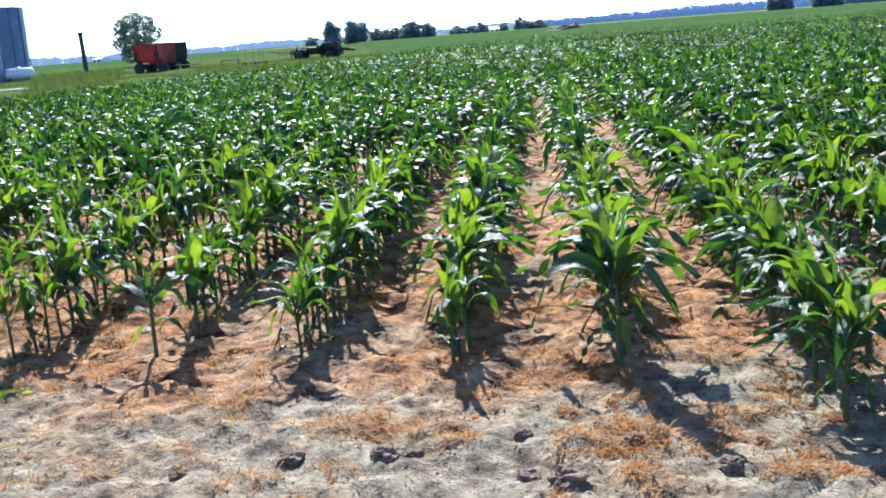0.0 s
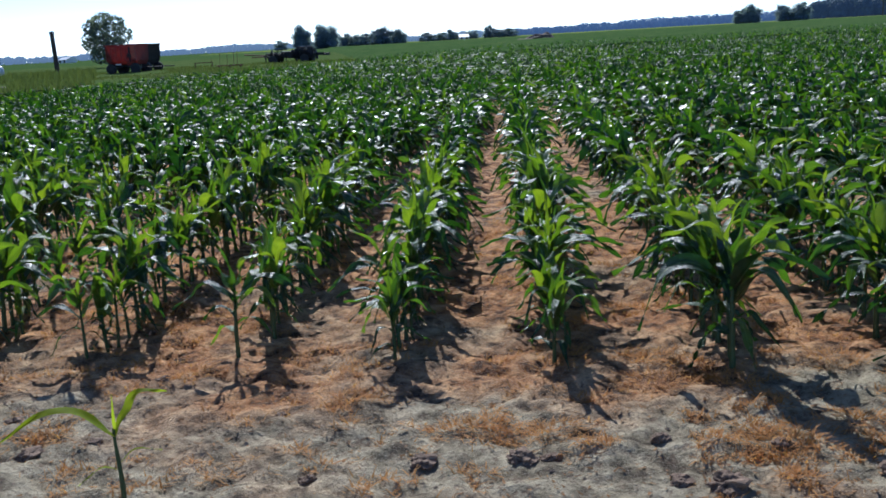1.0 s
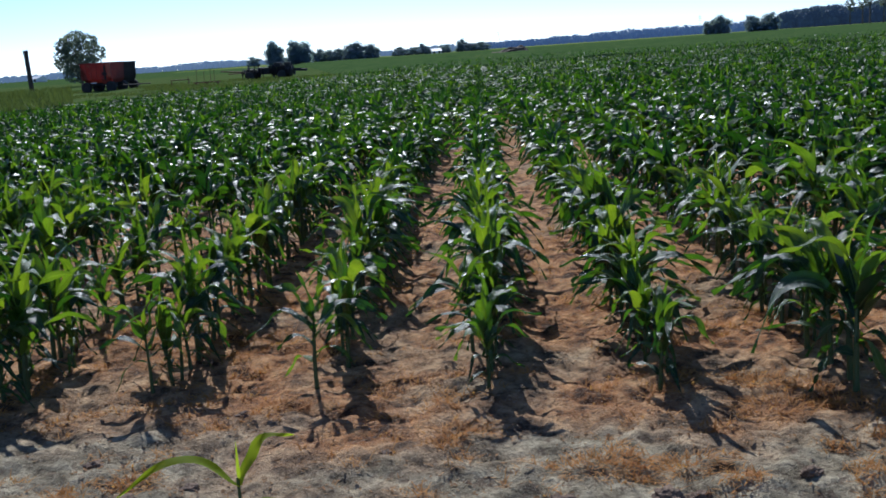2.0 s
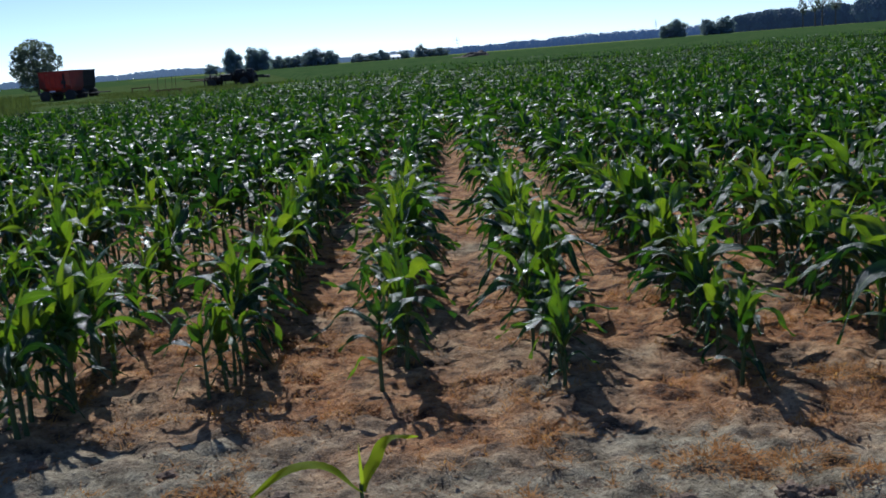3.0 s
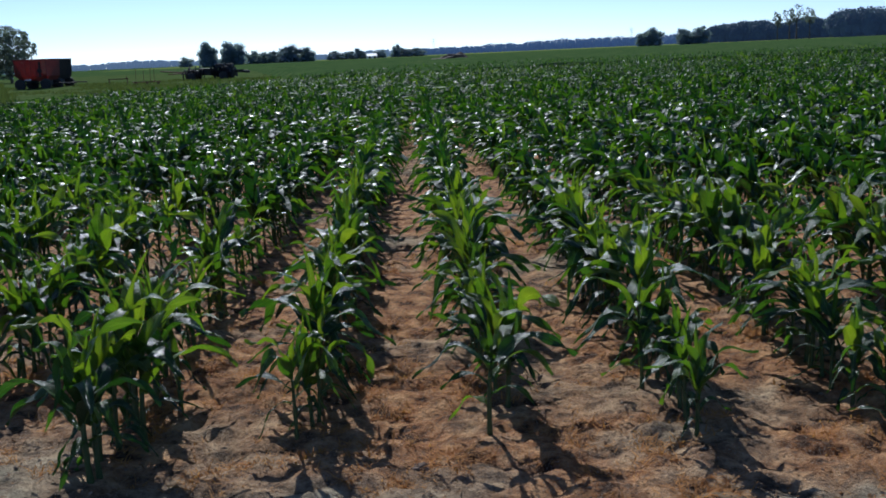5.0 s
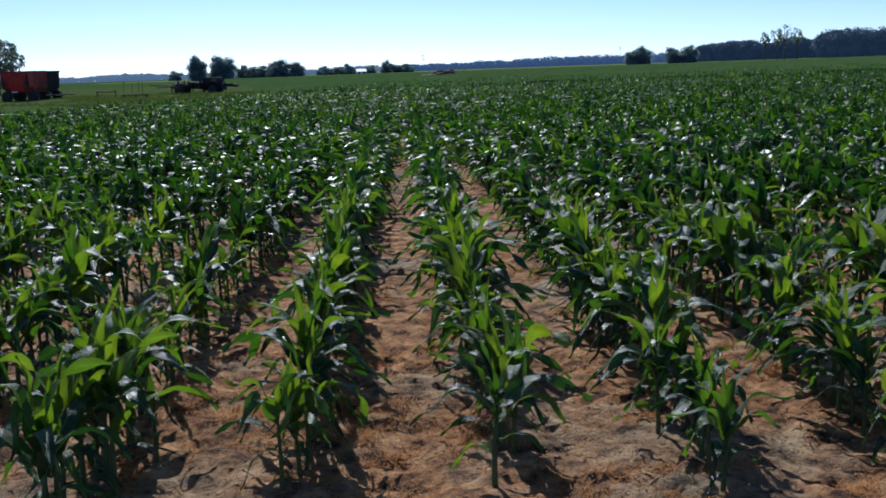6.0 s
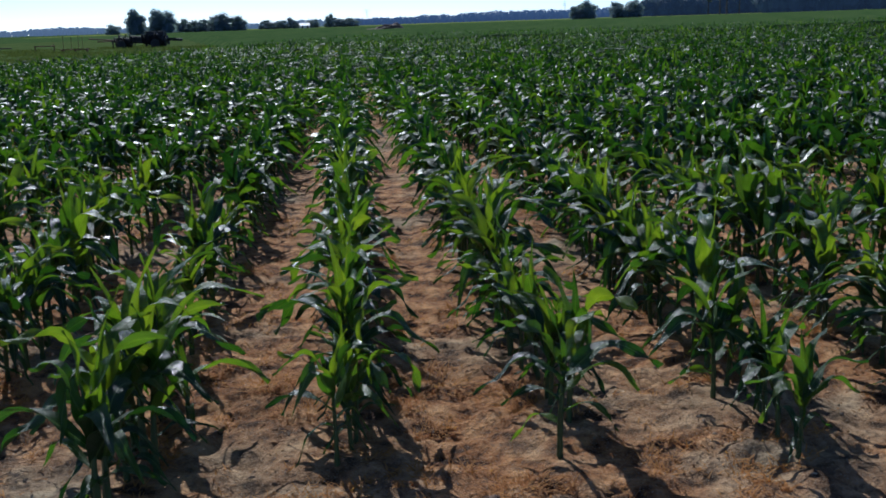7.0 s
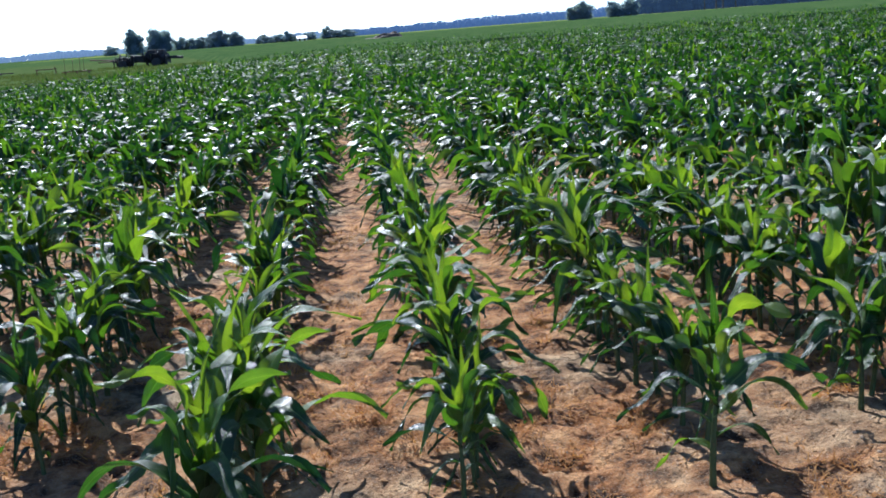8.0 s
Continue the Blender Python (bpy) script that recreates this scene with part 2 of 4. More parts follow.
def lathe(bm, profile, sides=32, m=Matrix()):
    """Turns (radius, height) pairs round z."""
    rings = []
    for r, z in profile:
        rings.append([bm.verts.new(m @ Vector((r * math.cos(a), r * math.sin(a), z))) for a in (2 * math.pi * i / sides for i in range(sides))])
    for p, q in zip(rings, rings[1:]):
        for i in range(sides):
            bm.faces.new((p[i], p[(i + 1) % sides], q[(i + 1) % sides], q[i]))
    bm.faces.new(list(reversed(rings[0])))
    bm.faces.new(rings[-1])
    return bm


def far(az, dist, eye=(-1.5, 0.8)):
    """The place at a bearing and distance from the middle of the walk."""
    return eye[0] + dist * math.sin(radians(az)), eye[1] + dist * math.cos(radians(az))


# ---- ground ----
ROW, SLANT = 0.762, -0.043
START = {-3: 3.6, -2: 3.68, -1: 4.31, 0: 4.57, 1: 4.54, 2: 4.68, 3: 4.66, 4: 4.30, 5: 5.25, 6: 5.35}


FRONT = {-2: 1.05, -1: 1.10, 0: 0.90, 1: 0.92, 4: 1.05}


def row_x(k, y):
    return -0.47 - ROW * k + SLANT * (y - 4.5)


def height(x, y):
    """Uneven soil near the walk, flat far off."""
    away = max(0.0, math.hypot(x + 1.5, y - 4) - 12)
    if away > 12:
        return 0.0
    fade = 1 - away / 12
    p = Vector((x, y, 0))
    k = (-0.47 + SLANT * (y - 4.5) - x) / ROW
    ridge = 0.5 + 0.5 * math.cos(2 * math.pi * k)
    inrow = min(1.0, max(0.0, (y - 3.9) / 0.6))
    h = 0.030 * noise.noise(p * 1.1) + 0.020 * noise.noise(p * 4.3) + 0.013 * noise.noise(p * 9) + 0.009 * noise.noise(p * 19) + 0.006 * noise.noise(p * 37)
    h -= 0.018 * max(0.0, 0.25 - abs(noise.noise(p * 5.2 + Vector((3, 9, 0))))) / 0.25
    lump = noise.noise(p * 6.1 + Vector((7, 3, 0)))
    h += 0.035 * max(0.0, lump - 0.30) * (1.6 if y < 4.1 else 0.8)
    return fade * (h + 0.022 * (ridge - 0.5) * inrow)


def graded(lo, hi, step, end, grow=1.14):
    mid = list(np.arange(lo, hi, step))
    out, s, v = [], step, hi
    while v < end:
        out.append(v)
        s *= grow
        v += s
    back, s, v = [], step, lo
    while v > -end:
        s *= grow
        v -= s
        back.append(v)
    return np.array(back[::-1] + mid + out)


def build_ground():
    xs, ys = graded(-4.7, 1.9, 0.023, 2400, 1.11), graded(2.3, 6.4, 0.023, 2400, 1.11)
    verts = [(x, y, height(x, y)) for y in ys for x in xs]
    nx, ny = len(xs), len(ys)
    i = np.arange(nx * ny).reshape(ny, nx)
    faces = np.stack([i[:-1, :-1], i[:-1, 1:], i[1:, 1:], i[1:, :-1]], -1).reshape(-1, 4)
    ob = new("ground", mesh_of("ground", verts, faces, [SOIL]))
    return tagged(ob, "pale sandy field soil with reddish patches and crumbs", "ground", kind="structure")


build_ground()


# ---- corn ----
def leaf_strip(rng, length, width, a0, a1, segs, across, fold=0.35, wave=0.0, twist=0.0, sway=0.0, bend=0.45, soft=0.4):
    """A leaf that leaves the origin towards +x, rising at a0 and, past its bend, hanging at a1 degrees from upright."""
    pts, x, z, y = [], 0.0, 0.0, 0.0
    for i in range(segs + 1):
        s = i / segs
        q = min(1.0, max(0.0, (s - bend + soft) / (2 * soft)))
        th = radians(a0 + (a1 - a0) * q * q * (3 - 2 * q))
        if i:
            x += math.sin(th) * length / segs
            z += math.cos(th) * length / segs
            y += sway * length / segs * s
        pts.append((s, x, y, z, th))
    vs, uv = [], []
    ph, ph2, fr = rng.random() * 6.28, rng.random() * 6.28, rng.uniform(8, 15)
    for s, x, y, z, th in pts:
        w = 0.5 * width * min(1.0, 0.38 + 2.6 * s) * max(0.015, 1 - s ** 1.55)
        roll = twist * s + 0.45 * abs(twist) * s * math.sin(7 * s + ph)
        for j in range(across):
            u = -1 + 2 * j / (across - 1)
            side = u * w
            lift = fold * abs(side) * (1 - 0.6 * s) + wave * width * (abs(u) ** 2) * math.sin(fr * s + (ph if u > 0 else ph2))
            dy = side * math.cos(roll) - lift * math.sin(roll)
            dn = side * math.sin(roll) + lift * math.cos(roll)
            vs.append((x - math.cos(th) * dn, y + dy, z + math.sin(th) * dn))
            uv.append((j / (across - 1), s))
    f = []
    for i in range(segs):
        for j in range(across - 1):
            a = i * across + j
            f.append((a, a + 1, a + across + 1, a + across))
    return np.array(vs), np.array(f), np.array(uv)


def stalk_strip(h, r, sides, rings=6):
    vs, f = [], []
    for i in range(rings + 1):
        s = i / rings
        rr = r * (1 - 0.55 * s) * (1.12 if i % 2 == 0 else 0.94)
        for j in range(sides):
            a = 2 * math.pi * j / sides
            vs.append((rr * math.cos(a) + 0.004 * math.sin(5 * s), rr * math.sin(a), h * s - (0.03 if i == 0 else 0)))
    for i in range(rings):
        for j in range(sides):
            a, b = i * sides + j, i * sides + (j + 1) % sides
            f.append((a, b, b + sides, a + sides))
    return np.array(vs), np.array(f)


def turned(v, deg, up=0.0):
    c, s = math.cos(radians(deg)), math.sin(radians(deg))
    return np.stack([v[:, 0] * c - v[:, 1] * s, v[:, 0] * s + v[:, 1] * c, v[:, 2] + up], -1)


def plant_leaves(rng, h, segs, across, count, curl=0.8, arch=0.0):
    """Leaves of a maize plant whose foliage reaches about h: two ranks, the lowest short and drooping,
    the middle ones long, broad and arched over, the youngest upright in an open funnel."""
    out = []
    stem, bare = h * rng.uniform(0.50, 0.58), rng.uniform(0.20, 0.38)
    plane = rng.uniform(0, 360)
    for i in range(count):
        f = i / (count - 1)
        turn = rng.uniform(-curl, curl)
        if f < 0.30:
            length, width = h * rng.uniform(0.28, 0.44), h * rng.uniform(0.045, 0.068)
            a0, a1 = rng.uniform(42, 68), rng.uniform(115, 158)
            bend, soft, fold = rng.uniform(0.30, 0.48), rng.uniform(0.18, 0.32), 0.18
        elif f < 0.74:
            length, width = h * rng.uniform(0.48, 0.70), h * rng.uniform(0.102, 0.138)
            a0, a1 = rng.uniform(26, 48), rng.uniform(104, 160)
            bend, soft, fold = rng.uniform(0.40, 0.62), rng.uniform(0.14, 0.34), 0.26
        elif f < 0.93:
            length, width = h * rng.uniform(0.42, 0.54), h * rng.uniform(0.100, 0.134)
            a0, a1 = rng.uniform(14, 34), rng.uniform(64, 124) + arch
            bend, soft, fold = rng.uniform(0.50, 0.70), rng.uniform(0.14, 0.32), 0.42
        else:
            length, width = h * rng.uniform(0.30, 0.44), h * rng.uniform(0.040, 0.070)
            a0, a1 = rng.uniform(3, 14), rng.uniform(12, 46) + arch
            bend, soft, fold, turn = 0.7, 0.3, 0.75, 0.4 * turn
        v, q, uv = leaf_strip(rng, length, width, a0, a1, segs, across, fold=fold, wave=rng.uniform(0.10, 0.30),
                              twist=turn, sway=rng.uniform(-0.34, 0.34), bend=bend, soft=soft)
        up = stem * (bare + (0.98 - bare) * f ** 0.8)
        out.append((turned(v, plane + 180 * (i % 2) + rng.uniform(-38, 38), up), q, uv, f > 0.70))
    return stem, out


def corn_template(rng, h, count):
    """A single plant with each leaf a mesh of its own."""
    stem, leaves = plant_leaves(rng, h, 17, 5, count)
    ob = thing("corn_plant", Matrix(), "young green maize plant with arching glossy leaves on bare soil", "corn plant", "young maize plants in rows")
    v, f = stalk_strip(stem, 0.0125 * h / 0.7, 8)
    st = new("stalk", mesh_of("stalk", v, f, [STALK]))
    st.parent = ob
    tagged(st, "pale green jointed stalk")
    for v, q, uv, young in leaves:
        lf = new("leaf", mesh_of("leaf", v, q, [WHORL if young else LEAF], uv=uv))
        lf.parent = ob
    return ob


def flat_template(rng, h, segs, across, count, stalk):
    """The same plant as one array of corners and faces, for the field."""
    stem, leaves = plant_leaves(rng, h, segs, across, count, 1.4, 12)
    vs, fs, ix, n = [], [], [], 0
    if stalk:
        v, f = stalk_strip(stem, 0.013 * h / 0.7, 3, 2)
        vs.append(v), fs.append(f), ix.append(np.ones(len(f)))
        n = len(v)
    for v, q, uv, young in leaves:
        vs.append(v), fs.append(q + n), ix.append(np.zeros(len(q)))
        n += len(v)
    return np.concatenate(vs), np.concatenate(fs), np.concatenate(ix)


def crop(name, label, templates, places, rng, material=LEAF_FAR):
    """Many plants of the field as one mesh."""
    V, F, I, n = [], [], [], 0
    for x, y, z, s in places:
        v, f, i = templates[rng.randrange(len(templates))]
        a = rng.random() * 360
        wide = 0.98 + 0.30 * min(1.0, max(0.0, (y - 10) / 9))
        v = turned(v, a) * np.array((s * wide, s * wide, s))
        V.append(v + np.array((x, y, z)))
        F.append(f + n)
        I.append(i)
        n += len(v)
    ob = new(name, mesh_of(name, np.concatenate(V), np.concatenate(F), [material, STALK], index=np.concatenate(I)))
    return tagged(ob, label, "corn field", kind="stuff")


def corn_end(x):
    """How far the corn reaches, row by row: nearer beside the yard than on the open side."""
    if x > -13:
        return min(98, 52 + 6 * (x + 13))
    if x > -16:
        return 52 + 3.5 * (x + 13)
    return max(24, 41.5 + 6.5 * (x + 16))


rng = random.Random(11)
near, mid, back, beyond, last = [], [], [], [], []
for k in range(-110, 80):
    y = START.get(k, 4.4 + rng.uniform(-0.18, 0.18) - (0.7 if k < -3 else 0))
    first = y
    while True:
        step = 0.115 if k == 4 and y < 5.4 else 0.155
        x = row_x(k, y)
        if y > corn_end(x):
            break
        d = y - 0.8
        thin = max(0.0, (y - 58) / 42)
        inside = -0.68 * d - 3.2 < x + 1.5 < 0.57 * d + 3.6
        gap = k == 4 and (5.4 < y < 6.8 or 7.25 < y < 8.5)
        weak = gap and rng.random() < 0.5
        if inside and (weak or not gap) and rng.random() > 0.04 + thin:
            s = (0.90 + 0.15 * min(1, (y - first) / 1.5)) * rng.uniform(0.82, 1.13) * (1 + 0.10 * noise.noise(Vector((x * 0.5, y * 0.35, 4))))
            if weak:
                s *= 0.72
            if y - first < 0.5:
                s *= FRONT.get(k, 1.0)
            px, py = x + rng.gauss(0, 0.028 + 0.06 * min(1.0, max(0.0, (y - 11) / 9))) + 0.05 * noise.noise(Vector((k * 3.3, y * 0.45, 0))), y + rng.uniform(-0.05, 0.05)
            p = (px, py, height(px, py), s)
            if -3 <= k <= 6 and y - first < 4.0:
                near.append(p)
            elif d < 17:
                mid.append(p)
            elif d < 27:
                back.append(p)
            elif d < 42:
                beyond.append(p)
            else:
                last.append(p)
        y += step * (1 if y < 42 else 2.3)

variants = [corn_template(rng, 0.74, rng.choice((8, 9, 9, 10))) for _ in range(18)]
used = set()
for n, (x, y, z, s) in enumerate(near):
    i = rng.randrange(18)
    m = pose(x, y, z, rng.uniform(-4, 4), rng.uniform(-4, 4), rng.random() * 360) @ Matrix.Diagonal((s, s, s * rng.uniform(0.95, 1.05), 1))
    if i in used:
        copy_thing(variants[i], m)
    else:
        used.add(i)
        variants[i].matrix_basis = m

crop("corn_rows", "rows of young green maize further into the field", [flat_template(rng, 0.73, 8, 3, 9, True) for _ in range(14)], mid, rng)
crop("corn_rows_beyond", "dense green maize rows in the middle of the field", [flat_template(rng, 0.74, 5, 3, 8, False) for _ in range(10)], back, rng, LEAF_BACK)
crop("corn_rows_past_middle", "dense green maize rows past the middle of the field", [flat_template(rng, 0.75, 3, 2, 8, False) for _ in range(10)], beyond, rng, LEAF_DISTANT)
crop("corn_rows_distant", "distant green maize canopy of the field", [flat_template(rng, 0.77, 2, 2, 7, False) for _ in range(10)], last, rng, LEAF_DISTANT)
print("plants", len(near), len(mid), len(back), len(beyond), len(last))


# ---- lone seedling and small plants ----
def small_corn(x, y, h, turn, count, label, category="seedling", group=""):
    ob = thing("corn_seedling", pose(x, y, height(x, y), 0, 0, turn), label, category, group)
    r = random.Random(int(1000 * x + 77 * y))
    v, f = stalk_strip(h * 0.55, 0.012 * h / 0.35, 7)
    st = new("stalk", mesh_of("stalk", v, f, [STALK]))
    st.parent = ob
    for i in range(count):
        g = i / (count - 1)
        v, q, uv = leaf_strip(r, h * (0.70 + 0.15 * g), h * 0.11, 58 - 40 * g, 128 - 80 * g, 10, 3, fold=0.6, wave=0.04, twist=r.uniform(-0.4, 0.4))
        lf = new("leaf", mesh_of("leaf", turned(v, 180 * (i % 2) + r.uniform(-25, 25), h * (0.18 + 0.36 * g)), q, [WHORL], uv=uv))
        lf.parent = ob
    return ob


def lone_seedling(x, y):
    """A small plant with two bright leaves in a V that arch over to both sides."""
    ob = thing("corn_seedling", pose(x, y, height(x, y)), "lone small yellow-green maize seedling standing apart on bare soil", "seedling")
    r = random.Random(5)
    v, f = stalk_strip(0.295, 0.0105, 8)
    st = new("stalk", mesh_of("stalk", v, f, [STALK]))
    st.parent = ob
    tagged(st, "thick pale green stalk")
    for turn, up, length, width, a0, a1, bend, roll in ((206, 0.270, 0.42, 0.056, 46, 118, 0.50, -0.8), (24, 0.275, 0.25, 0.060, 28, 106, 0.66, 0.9), (214, 0.15, 0.15, 0.016, 58, 122, 0.40, 0),
                                                        (30, 0.17, 0.16, 0.016, 48, 110, 0.48, 0), (100, 0.28, 0.13, 0.013, 3, 8, 0.5, 0)):
        v, q, uv = leaf_strip(r, length, width, a0, a1, 18, 5, fold=0.16, wave=0.08, twist=roll, bend=bend, soft=0.24)
        lf = new("leaf", mesh_of("leaf", turned(v, turn, up), q, [YOUNG], uv=uv))
        lf.parent = ob


lone_seedling(-1.90, 3.04)
for x, y, h in ((-3.42, 5.20, 0.34), (-3.60, 5.60, 0.36), (-3.55, 5.95, 0.42), (-3.62, 6.35, 0.38), (-3.58, 6.7, 0.45)):
    small_corn(x, y, h, (x * 7919) % 360, 6, "stunted pale green maize plant in a thin row", "seedling", "stunted plants in the thin row")


# ---- far fields ----
def canopy(name, outline, z, rough, step, material, label, category, seed):
    """A bumpy sheet of crop or grass over a four-cornered field: near left, near right, far right, far left."""
    a, b, c, d = (np.array(p) for p in outline)
    n, m = step
    vs = []
    for j in range(m + 1):
        t = (j / m) ** 1.8
        for i in range(n + 1):
            s = i / n
            p = (a * (1 - s) + b * s) * (1 - t) + (d * (1 - s) + c * s) * t
            q = Vector((p[0] * 0.35, p[1] * 0.35, seed))
            h = z + rough * (noise.noise(q) + 0.6 * noise.noise(q * 3.1))
            vs.append((p[0], p[1], h if 0 < i < n and 0 < j < m else -0.05))
    i = np.arange((n + 1) * (m + 1)).reshape(m + 1, n + 1)
    f = np.stack([i[:-1, :-1], i[:-1, 1:], i[1:, 1:], i[1:, :-1]], -1).reshape(-1, 4)
    ob = new(name, mesh_of(name, vs, f, [material]))
    return tagged(ob, label, category, kind="stuff")


canopy("far_crop", ((-12, 64), (150, 78), (330, 440), (-100, 440)), 0.52, 0.18, (150, 90), CROP, "low green crop beyond the maize", "crop field", 3.0)
canopy("yard_grass", ((-75, 4), (-9, 40), (-32, 200), (-220, 200)), 0.10, 0.10, (90, 70), two_tone("grass_sward", (0.055, 0.095, 0.028), (0.100, 0.135, 0.045), 0.3, 0.9, c=(0.14, 0.15, 0.062), fine=6, bump=1.0, spec=0.0), "rough yellow-green grass of the farmyard", "grass", 9.0)
canopy("far_meadow", ((-220, 199), (-32, 199), (-260, 2300), (-2100, 2300)), 0.10, 0.10, (40, 30), CROP, "distant green meadow", "meadow", 5.0)
canopy("far_pale_field", ((-160, 441), (330, 441), (1700, 2300), (-420, 2300)), 0.3, 0.1, (60, 20), two_tone("pale_field", (0.14, 0.20, 0.05), (0.22, 0.26, 0.08), 0.1, 1.0, spec=0.0), "pale green strip of field before the woods", "field", 6.0)


def grass_tufts():
    """Tall rough grass of the yard, between the maize and the parked machines."""
    r = random.Random(77)
    V, F = [], []
    for _ in range(21000):
        az, d = r.uniform(-36, -10), 34 + 71 * r.random() ** 1.2
        x, y = far(az, d)
        if y < corn_end(x) + 1:
            continue
        if noise.noise(Vector((x * 0.16, y * 0.10, 2))) < -0.12 or (az < -28.5 and d < 74):
            continue
        h = r.uniform(0.10, 0.24) * (3.0 if -29 < az < -24.5 else 1.0) * (1 + 0.6 * max(0, noise.noise(Vector((x * 0.3, y * 0.2, 5)))))
        for _ in range(3):
            a = r.random() * 6.28
            dx, dy = math.cos(a), math.sin(a)
            w, lean = 0.05, r.uniform(0.05, 0.35) * h
            bx, by = x + r.gauss(0, 0.15), y + r.gauss(0, 0.15)
            i = len(V)
            V += [(bx - dy * w, by + dx * w, 0.0), (bx + dy * w, by - dx * w, 0.0), (bx + dx * lean + dy * 0.01, by + dy * lean - dx * 0.01, h), (bx + dx * lean - dy * 0.01, by + dy * lean + dx * 0.01, h)]
            F.append((i, i + 1, i + 2, i + 3))
    ob = new("tall_grass", mesh_of("tall_grass", V, F, [GRASS], smooth=False))
    tagged(ob, "tall yellow-green grass round the parked machines", "grass", kind="stuff")


grass_tufts()
canopy("farm_track", ((-50, 51), (-30, 55.5), (-34, 60), (-56, 56)), 0.16, 0.03, (20, 8), two_tone("track_gravel", (0.30, 0.27, 0.22), (0.42, 0.38, 0.32), 1.5, 1.0, spec=0.0), "pale gravel track beside the field", "track", 12.0)


# ---- trees ----
def leaf_cloud(rng, blobs, count, size):
    """Small crossed leaf clumps scattered through the shell of several uneven blobs."""
    V, F = [], []
    weights = [b[3] * b[4] for b in blobs]
    for n in range(count):
        bx, by, bz, rx, rz = rng.choices(blobs, weights)[0]
        d = Vector((rng.gauss(0, 1), rng.gauss(0, 1), rng.gauss(0, 1))).normalized()
        r = rng.uniform(0.55, 1.0) ** 0.6 * (1 + 0.18 * noise.noise(d * 2.3 + Vector((bx, by, bz))))
        c = Vector((bx + d.x * rx * r, by + d.y * rx * r, bz + d.z * rz * r))
        a = Vector((rng.gauss(0, 1), rng.gauss(0, 1), rng.gauss(0, 1))).normalized()
        b = a.orthogonal().normalized()
        s = size * rng.uniform(0.6, 1.4)
        i = len(V)
        V += [tuple(c - a * s), tuple(c - b * s * 0.6), tuple(c + a * s), tuple(c + b * s * 0.6)]
        F += [(i, i + 1, i + 2), (i, i + 2, i + 3)]
    return V, F


def tree(at, h, w, rng, label, name="tree", bare=0.25, blobs=7, count=1500, material=None, sparse=1.0, group=""):
    ob = thing(name, pose(*at, 0, 0, 0, rng.random() * 360), label, "tree", group)
    bm = bmesh.new()
    rod(bm, (0, 0, -0.2), (0, 0, h * 0.55), h * 0.03, h * 0.014, 8)
    bl = []
    bz, br = h * (1 - bare) / 2, w / 2
    for i in range(blobs):
        f = -0.95 + 1.9 * (i + 0.5) / blobs
        a = 2.4 * i + rng.uniform(-0.4, 0.4)
        ring = br * math.sqrt(max(0.05, 1 - f * f)) * 0.62
        c = (ring * math.cos(a), ring * math.sin(a), h * bare + bz * (1 + 0.78 * f))
        rod(bm, (0, 0, h * min(0.5, bare + 0.25 * (i + 1) / blobs)), c, h * 0.012, h * 0.004, 5)
        k = rng.uniform(0.85, 1.1) * sparse
        bl.append((*c, br * 0.46 * k, min(bz * 0.42, br * 0.6) * k))
    if sparse >= 1:
        bl.append((0, 0, h * bare + bz, br * 0.72, bz * 0.8))
    if bare < 0.05:
        for i in range(4):
            a = 1.57 * i + rng.random()
            bl.append((0.26 * w * math.cos(a), 0.26 * w * math.sin(a), h * 0.20, w * 0.26, h * 0.24))
    part("trunk", bm, BARK, ob, "grey-brown trunk with spreading limbs")
    V, F = leaf_cloud(rng, bl, int(count * (1.7 if sparse >= 1 else 1)), min(0.34, h * (0.05 if sparse >= 1 else 0.028)))
    for x, y, z, rx, rz in bl if sparse >= 1 else ():
        crown_lump(rng, (x, y, z), rx * 0.58, rz * 0.58, V, F)
    cr = new("crown", mesh_of("crown", V, F, [material or HAZED_TREE], smooth=False))
    cr.parent = ob
    return ob


def crown_lump(rng, c, rx, rz, V, F):
    """A lumpy closed heart for a clump of leaves."""
    bm = bmesh.new()
    bmesh.ops.create_icosphere(bm, subdivisions=2, radius=1)
    i = len(V)
    for v in bm.verts:
        d = v.co.normalized()
        r = 1 + 0.35 * noise.noise(d * 1.9 + Vector(c)) + 0.2 * noise.noise(d * 4.5 + Vector(c))
        V.append((c[0] + d.x * rx * r, c[1] + d.y * rx * r, c[2] + d.z * rz * r))
    F += [tuple(i + v.index for v in f.verts) for f in bm.faces]
    bm.free()


